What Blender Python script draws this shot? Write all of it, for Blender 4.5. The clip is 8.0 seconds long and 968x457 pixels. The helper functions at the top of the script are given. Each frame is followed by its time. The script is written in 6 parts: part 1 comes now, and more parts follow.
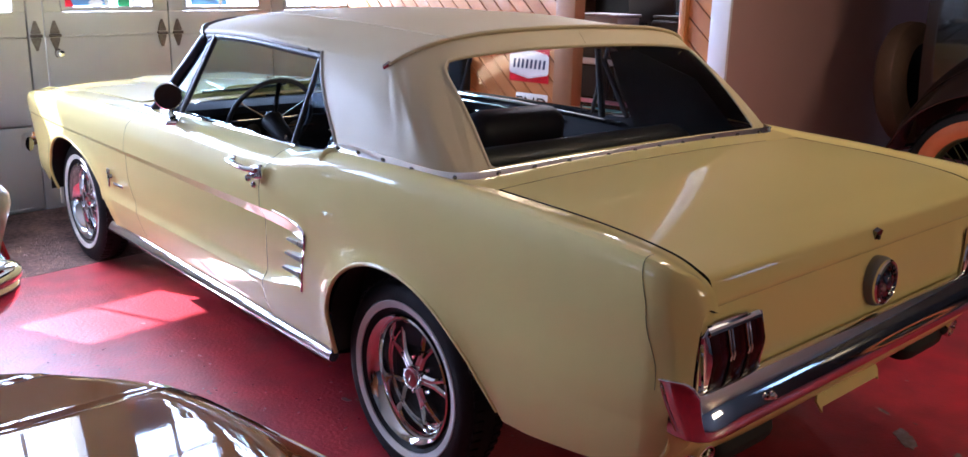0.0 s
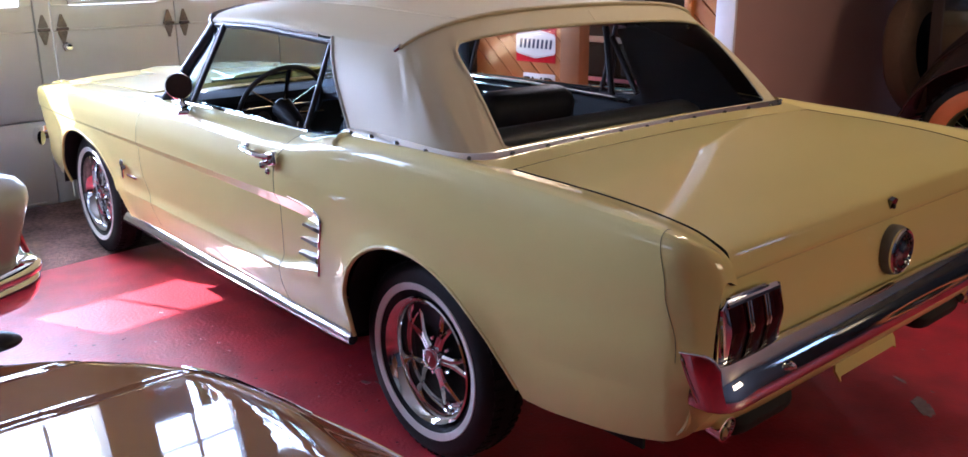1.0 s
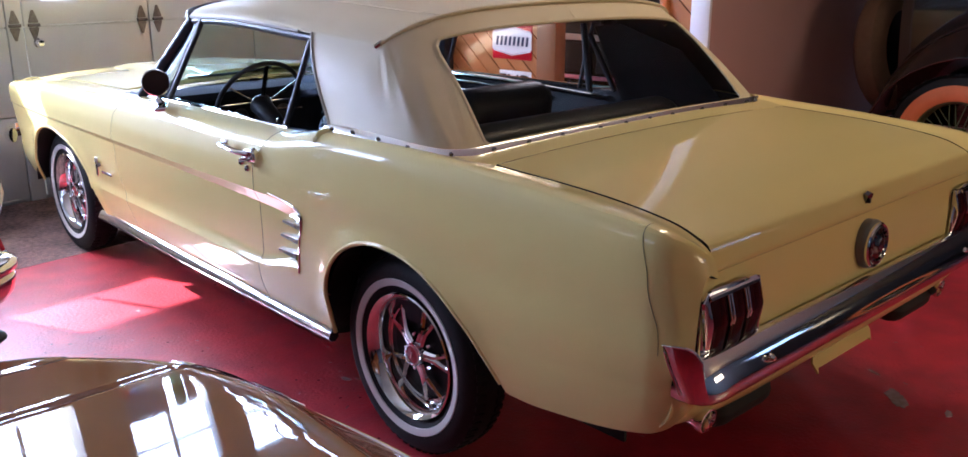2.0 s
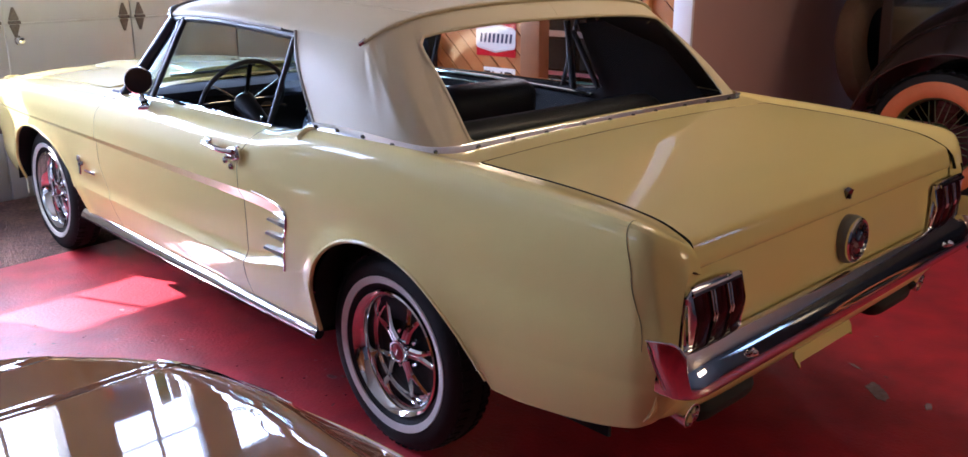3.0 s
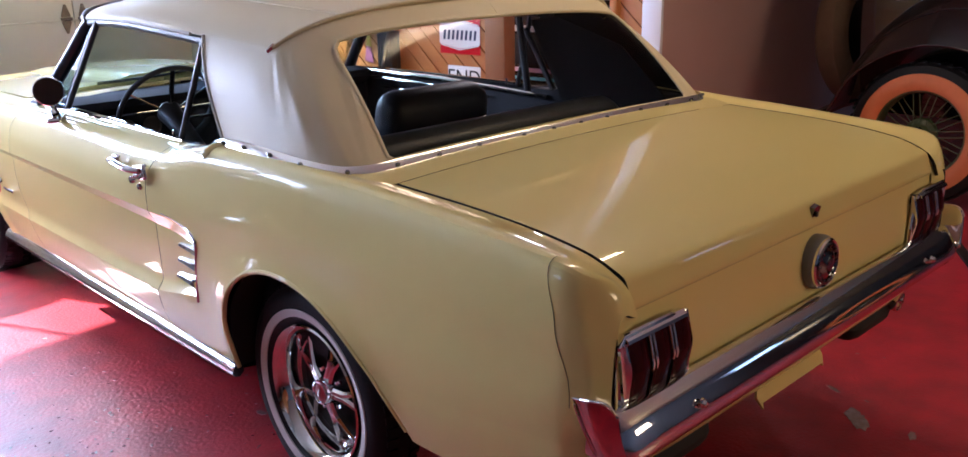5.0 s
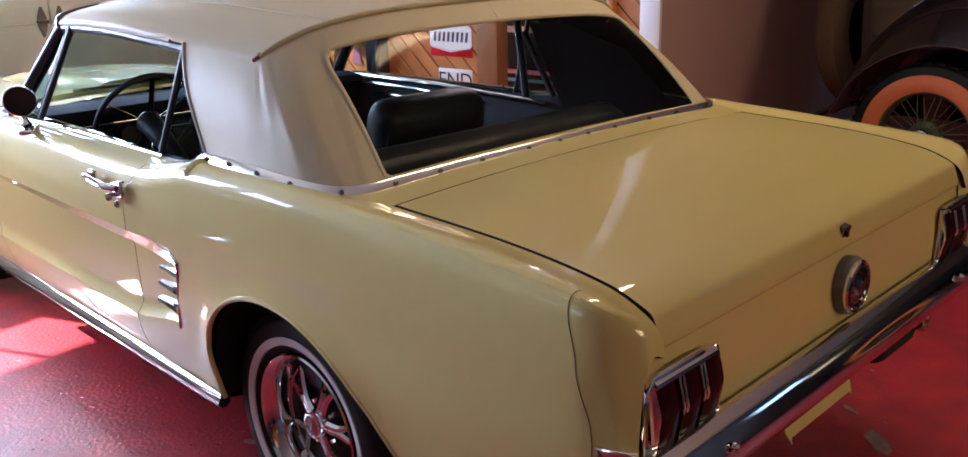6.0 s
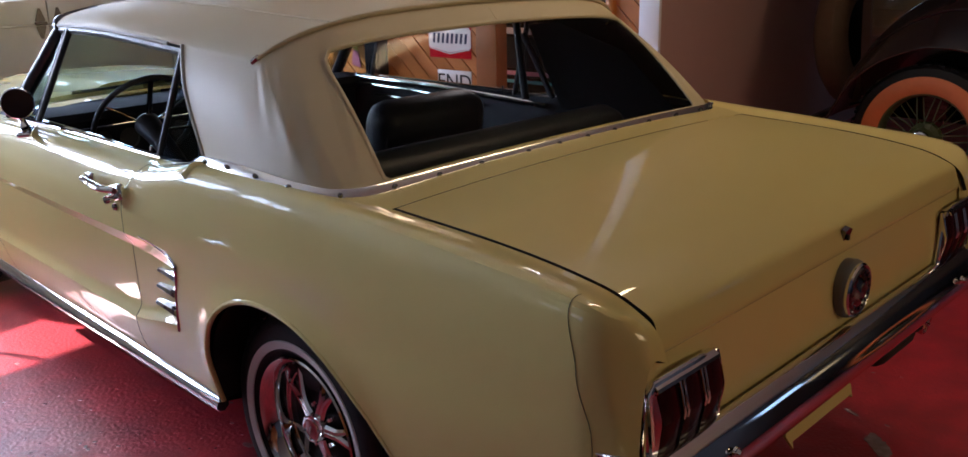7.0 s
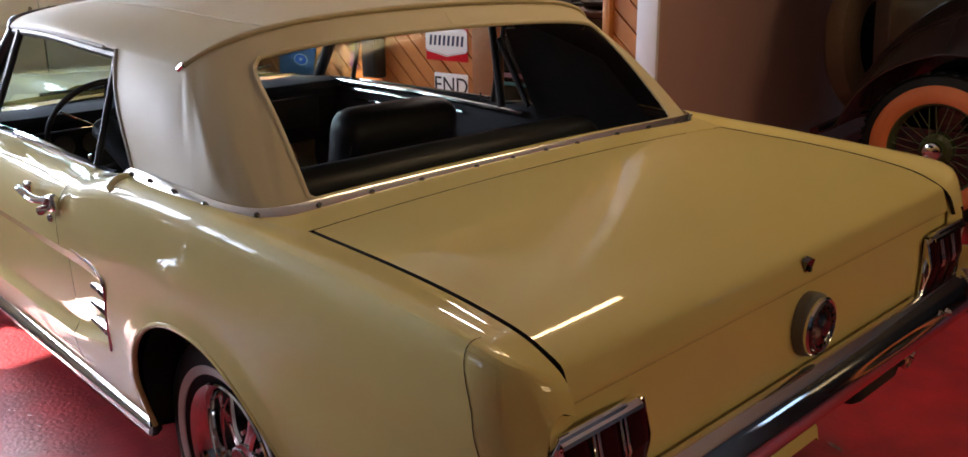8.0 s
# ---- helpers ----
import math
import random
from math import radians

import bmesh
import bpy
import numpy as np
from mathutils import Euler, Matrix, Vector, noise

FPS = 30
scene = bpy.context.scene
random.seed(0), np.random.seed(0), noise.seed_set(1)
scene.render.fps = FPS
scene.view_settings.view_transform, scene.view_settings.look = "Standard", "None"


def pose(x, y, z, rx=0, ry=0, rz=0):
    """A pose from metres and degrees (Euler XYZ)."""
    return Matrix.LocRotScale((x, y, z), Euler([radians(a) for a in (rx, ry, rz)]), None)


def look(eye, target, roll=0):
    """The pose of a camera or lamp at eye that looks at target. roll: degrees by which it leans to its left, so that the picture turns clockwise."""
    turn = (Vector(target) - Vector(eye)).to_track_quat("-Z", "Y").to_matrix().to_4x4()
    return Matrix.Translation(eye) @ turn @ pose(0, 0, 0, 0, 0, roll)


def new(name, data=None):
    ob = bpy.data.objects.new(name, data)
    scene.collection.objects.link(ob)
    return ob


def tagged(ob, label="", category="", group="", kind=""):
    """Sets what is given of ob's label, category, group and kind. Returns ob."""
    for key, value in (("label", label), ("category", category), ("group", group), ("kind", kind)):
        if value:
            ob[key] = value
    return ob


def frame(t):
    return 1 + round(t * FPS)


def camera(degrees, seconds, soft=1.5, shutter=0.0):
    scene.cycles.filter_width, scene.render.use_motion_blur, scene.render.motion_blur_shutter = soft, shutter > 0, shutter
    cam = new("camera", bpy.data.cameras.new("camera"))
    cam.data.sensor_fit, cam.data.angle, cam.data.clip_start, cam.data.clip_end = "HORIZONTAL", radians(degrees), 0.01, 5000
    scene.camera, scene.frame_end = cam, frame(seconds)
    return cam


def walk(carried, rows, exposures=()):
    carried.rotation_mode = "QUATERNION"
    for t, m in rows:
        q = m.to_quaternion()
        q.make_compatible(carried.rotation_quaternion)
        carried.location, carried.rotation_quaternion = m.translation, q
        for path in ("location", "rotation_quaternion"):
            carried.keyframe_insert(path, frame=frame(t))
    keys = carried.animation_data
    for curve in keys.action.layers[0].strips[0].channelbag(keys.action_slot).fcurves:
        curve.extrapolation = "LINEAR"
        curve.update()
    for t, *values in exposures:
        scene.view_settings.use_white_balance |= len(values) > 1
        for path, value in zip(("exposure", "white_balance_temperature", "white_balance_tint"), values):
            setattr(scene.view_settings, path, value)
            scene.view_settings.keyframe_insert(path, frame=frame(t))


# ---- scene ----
import collections

cam = camera(56.0, 8.0)
PATH = [
    (0, (-2.239, -1.981, 1.444), (-0.954, -0.542, 0.917), 1.4),
    (0.5, (-2.254, -1.98, 1.445), (-0.988, -0.525, 0.915), 0.4),
    (1, (-2.264, -1.979, 1.441), (-0.999, -0.536, 0.877), -0.3),
    (1.5, (-2.278, -1.971, 1.437), (-0.991, -0.548, 0.868), -0.2),
    (3, (-2.295, -1.98, 1.443), (-0.965, -0.601, 0.867), -0.0),
    (3.5, (-2.287, -1.978, 1.441), (-0.953, -0.604, 0.864), -0.1),
    (4, (-2.232, -1.967, 1.438), (-0.897, -0.594, 0.86), -0.4),
    (4.5, (-2.1, -1.942, 1.44), (-0.769, -0.565, 0.863), -0.8),
    (4.7, (-2.039, -1.93, 1.439), (-0.708, -0.555, 0.856), -0.9),
    (6, (-1.878, -1.742, 1.446), (-0.522, -0.397, 0.852), -1.1),
    (6.5, (-1.884, -1.736, 1.45), (-0.523, -0.393, 0.866), -1.2),
    (7, (-1.872, -1.735, 1.448), (-0.514, -0.391, 0.856), -1.1),
    (7.5, (-1.797, -1.738, 1.445), (-0.452, -0.384, 0.848), -1.3),
    (8, (-1.615, -1.763, 1.448), (-0.302, -0.376, 0.856), -0.8),
]
walk(cam, [(t, look(eye, target, roll)) for t, eye, target, roll in PATH],
     [(0.0, 2.58, 5550, 24), (4.5, 2.66, 5800, 27), (5.8, 2.60, 5950, 23), (6.0, 2.50, 6000, 23), (6.5, 1.82, 6050, 22), (7.0, 1.82, 6150, 22), (8.0, 2.05, 7000, 20)])

# ---- light ----
world = bpy.data.worlds.new("sky")
scene.world = world
world.use_nodes = True
wn = world.node_tree
sky = wn.nodes.new("ShaderNodeTexSky")
sky.sky_type, sky.sun_disc = "NISHITA", False
sky.sun_elevation, sky.sun_rotation = radians(30), radians(-25)
wn.nodes["Background"].inputs["Strength"].default_value = 0.12
wn.links.new(sky.outputs[0], wn.nodes["Background"].inputs["Color"])

sun_data = bpy.data.lights.new("sun", "SUN")
sun_data.energy, sun_data.angle, sun_data.color = 5.0, radians(0.6), (1.0, 0.95, 0.86)
sun = new("sun", sun_data)
sun.matrix_world = look((0, 0, 10), (0.428 * 0.866, -0.904 * 0.866, 9.466))

ROOM = pose(0, 0, 0, 0, 0, 7)          # the building stands seven degrees off the car
DOOR_V, WALL_U, BACK_V, LEFT_U, CEIL = 3.97, 2.29, -5.2, -6.7, 2.75
BAY = 0.817                            # width of one leaf of the folding door


def window_light(name, u, v, z, w, h, turn, watts, colour):
    d = bpy.data.lights.new(name, "AREA")
    d.shape, d.size, d.size_y, d.energy, d.color = "RECTANGLE", w, h, watts, colour
    o = new(name, d)
    d.spread = radians(130) if turn == 180 else radians(180)
    o.matrix_world = ROOM @ pose(u, v, z, 90, 0, turn)
    return o


for k in range(-4, 3):
    window_light("window_light", 0.3685 + BAY * k - (0.1 if k < 0 else 0), DOOR_V + 0.09, 1.56, 0.60, 0.70, 180, 4.7 if k > -3 else 2.8, (0.60, 0.76, 1.0))
SIDE_WINDOWS = (2.0, 3.25)             # windows high in the left wall
for v in SIDE_WINDOWS:
    window_light("side_window_light", LEFT_U + 0.012, v, 1.85, 1.0, 0.8, -90, 2.2, (0.66, 0.80, 1.0))
# Ceiling tube assumed out of view, placed to light boot lid and mauve wall.
TUBES = ((1.0, -0.30),)
for (u, v), watts in zip(TUBES, (2.2,)):
    window_light("tube_light", u, v, CEIL - 0.1, 1.2, 0.10, 0, watts, (1.0, 0.78, 0.42)).matrix_world = ROOM @ pose(u, v, CEIL - 0.105)
# unseen windows added in the rear wall: along it, height of the middle, width, height, watts, colour
# The warm one is a made-up source that brightens the car's tail.
ADDED_REAR_WINDOWS = ((5.4, 1.90, 3.0, 0.34, 2.6, (0.40, 0.68, 1.0)), (0.9, 1.86, 2.4, 0.50, 6.4, (1.0, 0.77, 0.40)))
for u, z, w, h, watts, colour in ADDED_REAR_WINDOWS:
    window_light("added_rear_light", u, BACK_V + 0.012, z, w, h, 0, watts, colour)
window_light("tube_upward_light", *TUBES[0], CEIL - 0.09, 1.2, 0.10, 0, 0.8, (1.0, 0.86, 0.62)).matrix_world = ROOM @ pose(*TUBES[0], CEIL - 0.09, 180)
# Unseen lamp added to light the next room; it has no fitting.
window_light("office_fill_light", 4.0, 2.3, 2.3, 1.2, 0.15, 0, 11, (1.0, 0.95, 0.9)).matrix_world = ROOM @ pose(4.0, 2.4, 2.55)

# ---- materials ----


def mat(name, colour, rough=0.5, metal=0.0, coat=0.0, grain=0.0, scale=30.0, bump=0.0, bump_scale=80.0, tint=None, **more):
    """A principled material; grain mixes colour and tint by noise at two scales, bump gives fine relief."""
    m = bpy.data.materials.new(name)
    m.use_nodes = True
    n, l = m.node_tree.nodes, m.node_tree.links
    p = n["Principled BSDF"]
    p.inputs["Base Color"].default_value = (*colour, 1)
    p.inputs["Roughness"].default_value, p.inputs["Metallic"].default_value = rough, metal
    p.inputs["Coat Weight"].default_value, p.inputs["Coat Roughness"].default_value = coat, 0.03
    for key, value in more.items():
        p.inputs[key.replace("_", " ")].default_value = value
    co = n.new("ShaderNodeTexCoord")
    if grain:
        a, b = n.new("ShaderNodeTexNoise"), n.new("ShaderNodeTexNoise")
        a.inputs["Scale"].default_value, b.inputs["Scale"].default_value = scale, scale / 9
        a.inputs["Detail"].default_value = b.inputs["Detail"].default_value = 5
        add, mix = n.new("ShaderNodeMath"), n.new("ShaderNodeMix")
        add.operation = "MULTIPLY_ADD"
        mix.data_type = "RGBA"
        add.inputs[1].default_value = 0.5
        half = n.new("ShaderNodeMath")
        half.operation = "MULTIPLY"
        half.inputs[1].default_value = 0.5
        for t in (a, b):
            l.new(co.outputs["Object"], t.inputs["Vector"])
        l.new(b.outputs["Fac"], half.inputs[0])
        l.new(a.outputs["Fac"], add.inputs[0])
        l.new(half.outputs[0], add.inputs[2])
        ramp = n.new("ShaderNodeMapRange")
        ramp.inputs[1].default_value, ramp.inputs[2].default_value = 0.35, 0.65
        ramp.inputs[4].default_value = grain
        l.new(add.outputs[0], ramp.inputs[0])
        l.new(ramp.outputs[0], mix.inputs[0])
        mix.inputs[6].default_value = (*colour, 1)
        mix.inputs[7].default_value = (*(tint or [c * 0.6 for c in colour]), 1)
        l.new(mix.outputs[2], p.inputs["Base Color"])
    if bump:
        t, q = n.new("ShaderNodeTexNoise"), n.new("ShaderNodeBump")
        t.inputs["Scale"].default_value, t.inputs["Detail"].default_value = bump_scale, 4
        q.inputs["Strength"].default_value, q.inputs["Distance"].default_value = bump, 0.01
        l.new(co.outputs["Object"], t.inputs["Vector"])
        l.new(t.outputs["Fac"], q.inputs["Height"])
        l.new(q.outputs["Normal"], p.inputs["Normal"])
    return m


YELLOW = mat("yellow_paint", (0.77, 0.64, 0.24), 0.42, coat=1.0, grain=0.10, scale=6, tint=(0.73, 0.595, 0.21), Specular_IOR_Level=0.12)
# Near-black for gaps and underbody; panel rims wear it as painted-in shade.
DARK = mat("black_gap", (0.012, 0.011, 0.010), 0.8)
CHROME = mat("chrome", (0.82, 0.82, 0.83), 0.06, 1.0, grain=0.15, scale=60, tint=(0.68, 0.68, 0.69))
VINYL = mat("cream_vinyl", (0.60, 0.51, 0.33), 0.55, grain=0.25, scale=9, tint=(0.53, 0.445, 0.28), bump=0.12, bump_scale=420)
HEADLINER = mat("black_lining", (0.007, 0.007, 0.007), 0.9, Specular_IOR_Level=0.1)
WELT = mat("tan_welt", (0.36, 0.31, 0.24), 0.6)
RUBBER = mat("tyre_rubber", (0.007, 0.007, 0.008), 0.6, grain=0.5, scale=40, tint=(0.014, 0.013, 0.013), bump=0.1, Specular_IOR_Level=0.3)
WHITEWALL = mat("whitewall", (0.74, 0.72, 0.69), 0.5, grain=0.2, scale=25, tint=(0.6, 0.57, 0.53))
BLACK = mat("satin_black", (0.012, 0.012, 0.013), 0.45)
PILLAR = mat("black_pillar_paint", (0.010, 0.011, 0.016), 0.3, Specular_IOR_Level=0.25)
RED_CAP = mat("red_enamel", (0.40, 0.02, 0.03), 0.3, coat=0.6)
TAIL_RED = mat("red_lens", (0.024, 0.0015, 0.003), 0.2, coat=0.0, Specular_IOR_Level=0.14)
DASH_PAD = mat("matt_black_pad", (0.008, 0.010, 0.016), 0.8, Specular_IOR_Level=0.12, grain=0.4, scale=30, tint=(0.018, 0.018, 0.019))
BLACK_VINYL = mat("black_vinyl", (0.012, 0.014, 0.019), 0.42, grain=0.4, scale=20, tint=(0.016, 0.019, 0.025), bump=0.12, bump_scale=300, Specular_IOR_Level=0.2)
GLASS = mat("clear_glass", (0.93, 0.96, 0.95), 0.0, Transmission_Weight=1.0, IOR=1.45)
GREEN_GLASS = mat("green_tinted_glass", (0.52, 0.68, 0.64), 0.0, Transmission_Weight=1.0, IOR=1.45)
# Blue base colour stands in for daylight reflected in the quarter glass.
BLUE_GLASS = mat("blue_side_glass", (0.42, 0.54, 0.66), 0.0, Transmission_Weight=1.0, IOR=1.06)
PLASTIC_WINDOW = mat("tinted_plastic_window", (0.80, 0.80, 0.78), 0.02, Transmission_Weight=1.0, IOR=1.10)
FLOOR_RED = mat("red_floor_paint", (0.66, 0.021, 0.037), 0.45, grain=1.0, scale=7, tint=(0.30, 0.007, 0.015), bump=0.42, bump_scale=70, coat=1.0, Specular_IOR_Level=0.7)
FLOOR_RED.node_tree.nodes["Principled BSDF"].inputs["Coat Roughness"].default_value = 0.34
CARPET = mat("brown_carpet", (0.26, 0.15, 0.13), 0.95, grain=1.0, scale=42, tint=(0.02, 0.011, 0.011), bump=0.8, bump_scale=90)
WHITE_PAINT = mat("white_door_paint", (0.63, 0.66, 0.655), 0.45, grain=0.35, scale=5, tint=(0.54, 0.565, 0.555), bump=0.05, bump_scale=60)
TRIM_WHITE = mat("white_trim_paint", (0.80, 0.80, 0.82), 0.4, grain=0.15, scale=9)
MAUVE = mat("mauve_wall_paint", (0.50, 0.33, 0.305), 0.6, grain=0.3, scale=4, tint=(0.44, 0.28, 0.26), bump=0.05, bump_scale=90)
BACK_PAINT = mat("slate_wall_paint", (0.12, 0.135, 0.15), 0.6, grain=0.4, scale=4, tint=(0.085, 0.097, 0.11))
LEFT_PAINT = mat("pale_wall_paint", (0.60, 0.61, 0.60), 0.6, grain=0.3, scale=4, tint=(0.52, 0.53, 0.52))
CEILING = mat("ceiling_board", (0.60, 0.54, 0.45), 0.8, grain=0.3, scale=5)
GREY_STEEL = mat("hinge_steel", (0.24, 0.23, 0.22), 0.45, 0.7, grain=0.7, scale=60, tint=(0.10, 0.09, 0.085), bump=0.2, bump_scale=150)
PINE = mat("orange_pine", (0.56, 0.22, 0.055), 0.35, grain=0.6, scale=14, tint=(0.42, 0.14, 0.03), coat=0.3)
# Darker copy of the pine; the post's shaded side is put into its colour.
PINE_DARK = mat("pine_in_shade", (0.34, 0.145, 0.05), 0.45, grain=0.6, scale=20)
SIGN_RED = mat("sign_red", (0.62, 0.015, 0.03), 0.25, coat=0.5)
SIGN_WHITE = mat("sign_white", (0.82, 0.82, 0.82), 0.3, coat=0.3)
SIGN_NAVY = mat("sign_navy", (0.02, 0.03, 0.09), 0.35)
BROWN_PAINT = mat("bronze_paint", (0.22, 0.075, 0.025), 0.50, 0.0, coat=0.55, Specular_IOR_Level=0.0)
SILVER_PAINT = mat("silver_paint", (0.42, 0.42, 0.38), 0.35, 0.3, coat=1.0)
BLACK_PAINT = mat("black_lacquer", (0.006, 0.006, 0.008), 0.18, coat=1.0)
ORANGE = mat("orange_sidewall", (0.72, 0.20, 0.06), 0.6, grain=0.3, scale=20)
OLIVE = mat("green_wheel_paint", (0.06, 0.08, 0.03), 0.4)
TAN_TREAD = mat("tan_tyre_tread", (0.12, 0.07, 0.04), 0.8, grain=0.5, scale=30)
GREY_PAINT = mat("grey_cap_paint", (0.16, 0.155, 0.12), 0.4)

# ---- geometry helpers ----


def ip(*keys):
    """A smooth curve through (t, value) keys, without overshoot."""
    t = np.array([k[0] for k in keys], float)
    v = np.array([k[1] for k in keys], float)
    h, d = np.diff(t), np.diff(v) / np.diff(t)
    m = np.zeros(len(t))
    m[0], m[-1] = d[0], d[-1]
    for i in range(1, len(t) - 1):
        if d[i - 1] * d[i] > 0:
            w1, w2 = 2 * h[i] + h[i - 1], h[i] + 2 * h[i - 1]
            m[i] = (w1 + w2) / (w1 / d[i - 1] + w2 / d[i])

    def at(x):
        x = min(max(x, t[0]), t[-1])
        i = min(max(int(np.searchsorted(t, x)) - 1, 0), len(h) - 1)
        s = (x - t[i]) / h[i]
        return float(v[i] * (2 * s**3 - 3 * s**2 + 1) + v[i + 1] * (3 * s**2 - 2 * s**3) + h[i] * (m[i] * (s**3 - 2 * s**2 + s) + m[i + 1] * (s**3 - s**2)))
    return at


def smooth(a, b, x):
    s = min(max((x - a) / (b - a), 0), 1)
    return s * s * (3 - 2 * s)


def catmull(points, n):
    """n + 1 points along a smooth line through the given points."""
    p = [Vector(q) for q in points]
    p = [2 * p[0] - p[1], *p, 2 * p[-1] - p[-2]]
    out, segs = [], len(p) - 3
    for k in range(n + 1):
        x = k / n * segs
        i = min(int(x), segs - 1)
        s = x - i
        a, b, c, d = p[i:i + 4]
        out.append(0.5 * (2 * b + (c - a) * s + (2 * a - 5 * b + 4 * c - d) * s * s + (3 * b - a - 3 * c + d) * s**3))
    return out


def part(name, bm, material, parent=None, label="", angle=35, m=None):
    """Links a bmesh as one mesh object, under a thing or part."""
    me = bpy.data.meshes.new(name)
    bmesh.ops.recalc_face_normals(bm, faces=bm.faces)
    bm.to_mesh(me)
    bm.free()
    for s in material if isinstance(material, (list, tuple)) else [material]:
        me.materials.append(s)
    me.polygons.foreach_set("use_smooth", [True] * len(me.polygons))
    me.set_sharp_from_angle(angle=radians(angle))
    ob = new(name, me)
    if m is not None:
        ob.matrix_basis = m
    ob.parent = parent
    return tagged(ob, label)


def thing(name, label, category, group="", m=None):
    ob = new(name)
    ob.empty_display_size = 0.1
    if m is not None:
        ob.matrix_basis = m
    return tagged(ob, label, category, group)


def grid(bm, rows, loop=False):
    """Quads between rows of points."""
    vs = [[bm.verts.new(p) for p in r] for r in rows]
    for a, b in zip(vs, vs[1:]):
        n = len(a)
        for i in range(n if loop else n - 1):
            q = (a[i], a[(i + 1) % n], b[(i + 1) % n], b[i])
            if len({v.co.to_tuple(6) for v in q}) == 4:
                bm.faces.new(q)
    return vs


def lathe(bm, profile, n=48, centre=(0, 0, 0), axis="x", start=0, turn=2 * math.pi):
    """Turns (radius, along) points about an axis."""
    rows = []
    closed = abs(turn - 2 * math.pi) < 1e-6
    for r, h in profile:
        row = []
        for k in range(n if closed else n + 1):
            a = start + turn * k / n
            c, s = r * math.cos(a), r * math.sin(a)
            p = {"x": (h, c, s), "y": (c, h, s), "z": (c, s, h)}[axis]
            row.append(Vector(centre) + Vector(p))
        rows.append(row)
    vs = grid(bm, rows, closed)
    bmesh.ops.remove_doubles(bm, verts=bm.verts, dist=1e-6)
    return vs


def sweep(bm, path, radius, n=8, flat=1.0, closed=False, caps=True, up=(0, 0, 1)):
    """A tube along a path; radius may be a number or a function of 0..1; flat squeezes it along up."""
    path = [Vector(p) for p in path]
    rows = []
    for i, p in enumerate(path):
        a = path[i - 1] if i or closed else p
        b = path[(i + 1) % len(path)] if i < len(path) - 1 or closed else p
        t = (b - a).normalized()
        side = t.cross(Vector(up))
        if side.length < 1e-4:
            side = t.cross(Vector((1, 0, 0)))
        side.normalize()
        w = side.cross(t)
        r = radius(i / (len(path) - 1)) if callable(radius) else radius
        rows.append([p + r * (math.cos(k * 2 * math.pi / n) * side + flat * math.sin(k * 2 * math.pi / n) * w) for k in range(n)])
    if closed:
        rows.append(rows[0])
    vs = grid(bm, rows, True)
    if closed:
        bmesh.ops.remove_doubles(bm, verts=bm.verts, dist=1e-6)
    elif caps:
        bm.faces.new(vs[0])
        bm.faces.new(vs[-1])
    return bm


def box(bm, size, m=Matrix(), bevel=0.0, segments=2):
    """A box with rounded edges, at the pose m."""
    b = bmesh.new()
    bmesh.ops.create_cube(b, size=1)
    bmesh.ops.scale(b, vec=size, verts=b.verts)
    if bevel:
        bmesh.ops.bevel(b, geom=b.edges[:], offset=bevel, segments=segments, affect="EDGES", profile=0.5)
    bmesh.ops.transform(b, matrix=m, verts=b.verts)
    me = bpy.data.meshes.new("tmp")
    b.to_mesh(me)
    b.free()
    bm.from_mesh(me)
    bpy.data.meshes.remove(me)
    return bm


def boxed(size, m=Matrix(), bevel=0.0, segments=2):
    return box(bmesh.new(), size, m, bevel, segments)


def prism(bm, outline, depth, m=Matrix()):
    """A flat plate of an outline (x, y), depth thick along z, at the pose m."""
    lo = [bm.verts.new(m @ Vector((x, y, 0))) for x, y in outline]
    hi = [bm.verts.new(m @ Vector((x, y, depth))) for x, y in outline]
    bm.faces.new(lo), bm.faces.new(hi)
    for i in range(len(lo)):
        j = (i + 1) % len(lo)
        bm.faces.new((lo[i], lo[j], hi[j], hi[i]))
    return bm


def thicken(ob, t, second=False, rim=False):
    """Gives a sheet its thickness, with crisp edges all round; rim puts gap shade into the edge's colour."""
    uses = collections.Counter(k for p in ob.data.polygons for k in p.edge_keys)
    for e in ob.data.edges:
        if uses[e.key] == 1:
            e.use_edge_sharp = True
    s = ob.modifiers.new("thickness", "SOLIDIFY")
    s.thickness, s.offset = t, -1
    if rim:
        s.material_offset_rim = 1
    if second:
        s.material_offset = 1
    return ob


def structure(ob, label, category="structure"):
    return tagged(ob, label, category, "", "structure")


# ---- the building ----
bm = bmesh.new()
box(bm, (16, 9.0, 0.1), ROOM @ pose(0.8, -1.78, -0.05))
floor = structure(part("floor", bm, FLOOR_RED), "glossy red painted concrete floor, scuffed and chipped", "floor")
bm = bmesh.new()
box(bm, (16, 1.3, 0.096), ROOM @ pose(0.8, 2.72 + 0.65 + 0.0, -0.05))
structure(part("floor_mat", bm, CARPET), "worn brown carpet strip along the folding door", "floor")

cable_cover = structure(part("floor_strip", boxed((0.05, 1.5, 0.012), ROOM @ pose(2.47, -0.85, 0.006, 0, 0, -66), 0.004), RUBBER), "black rubber cable strip on the red floor", "floor strip")

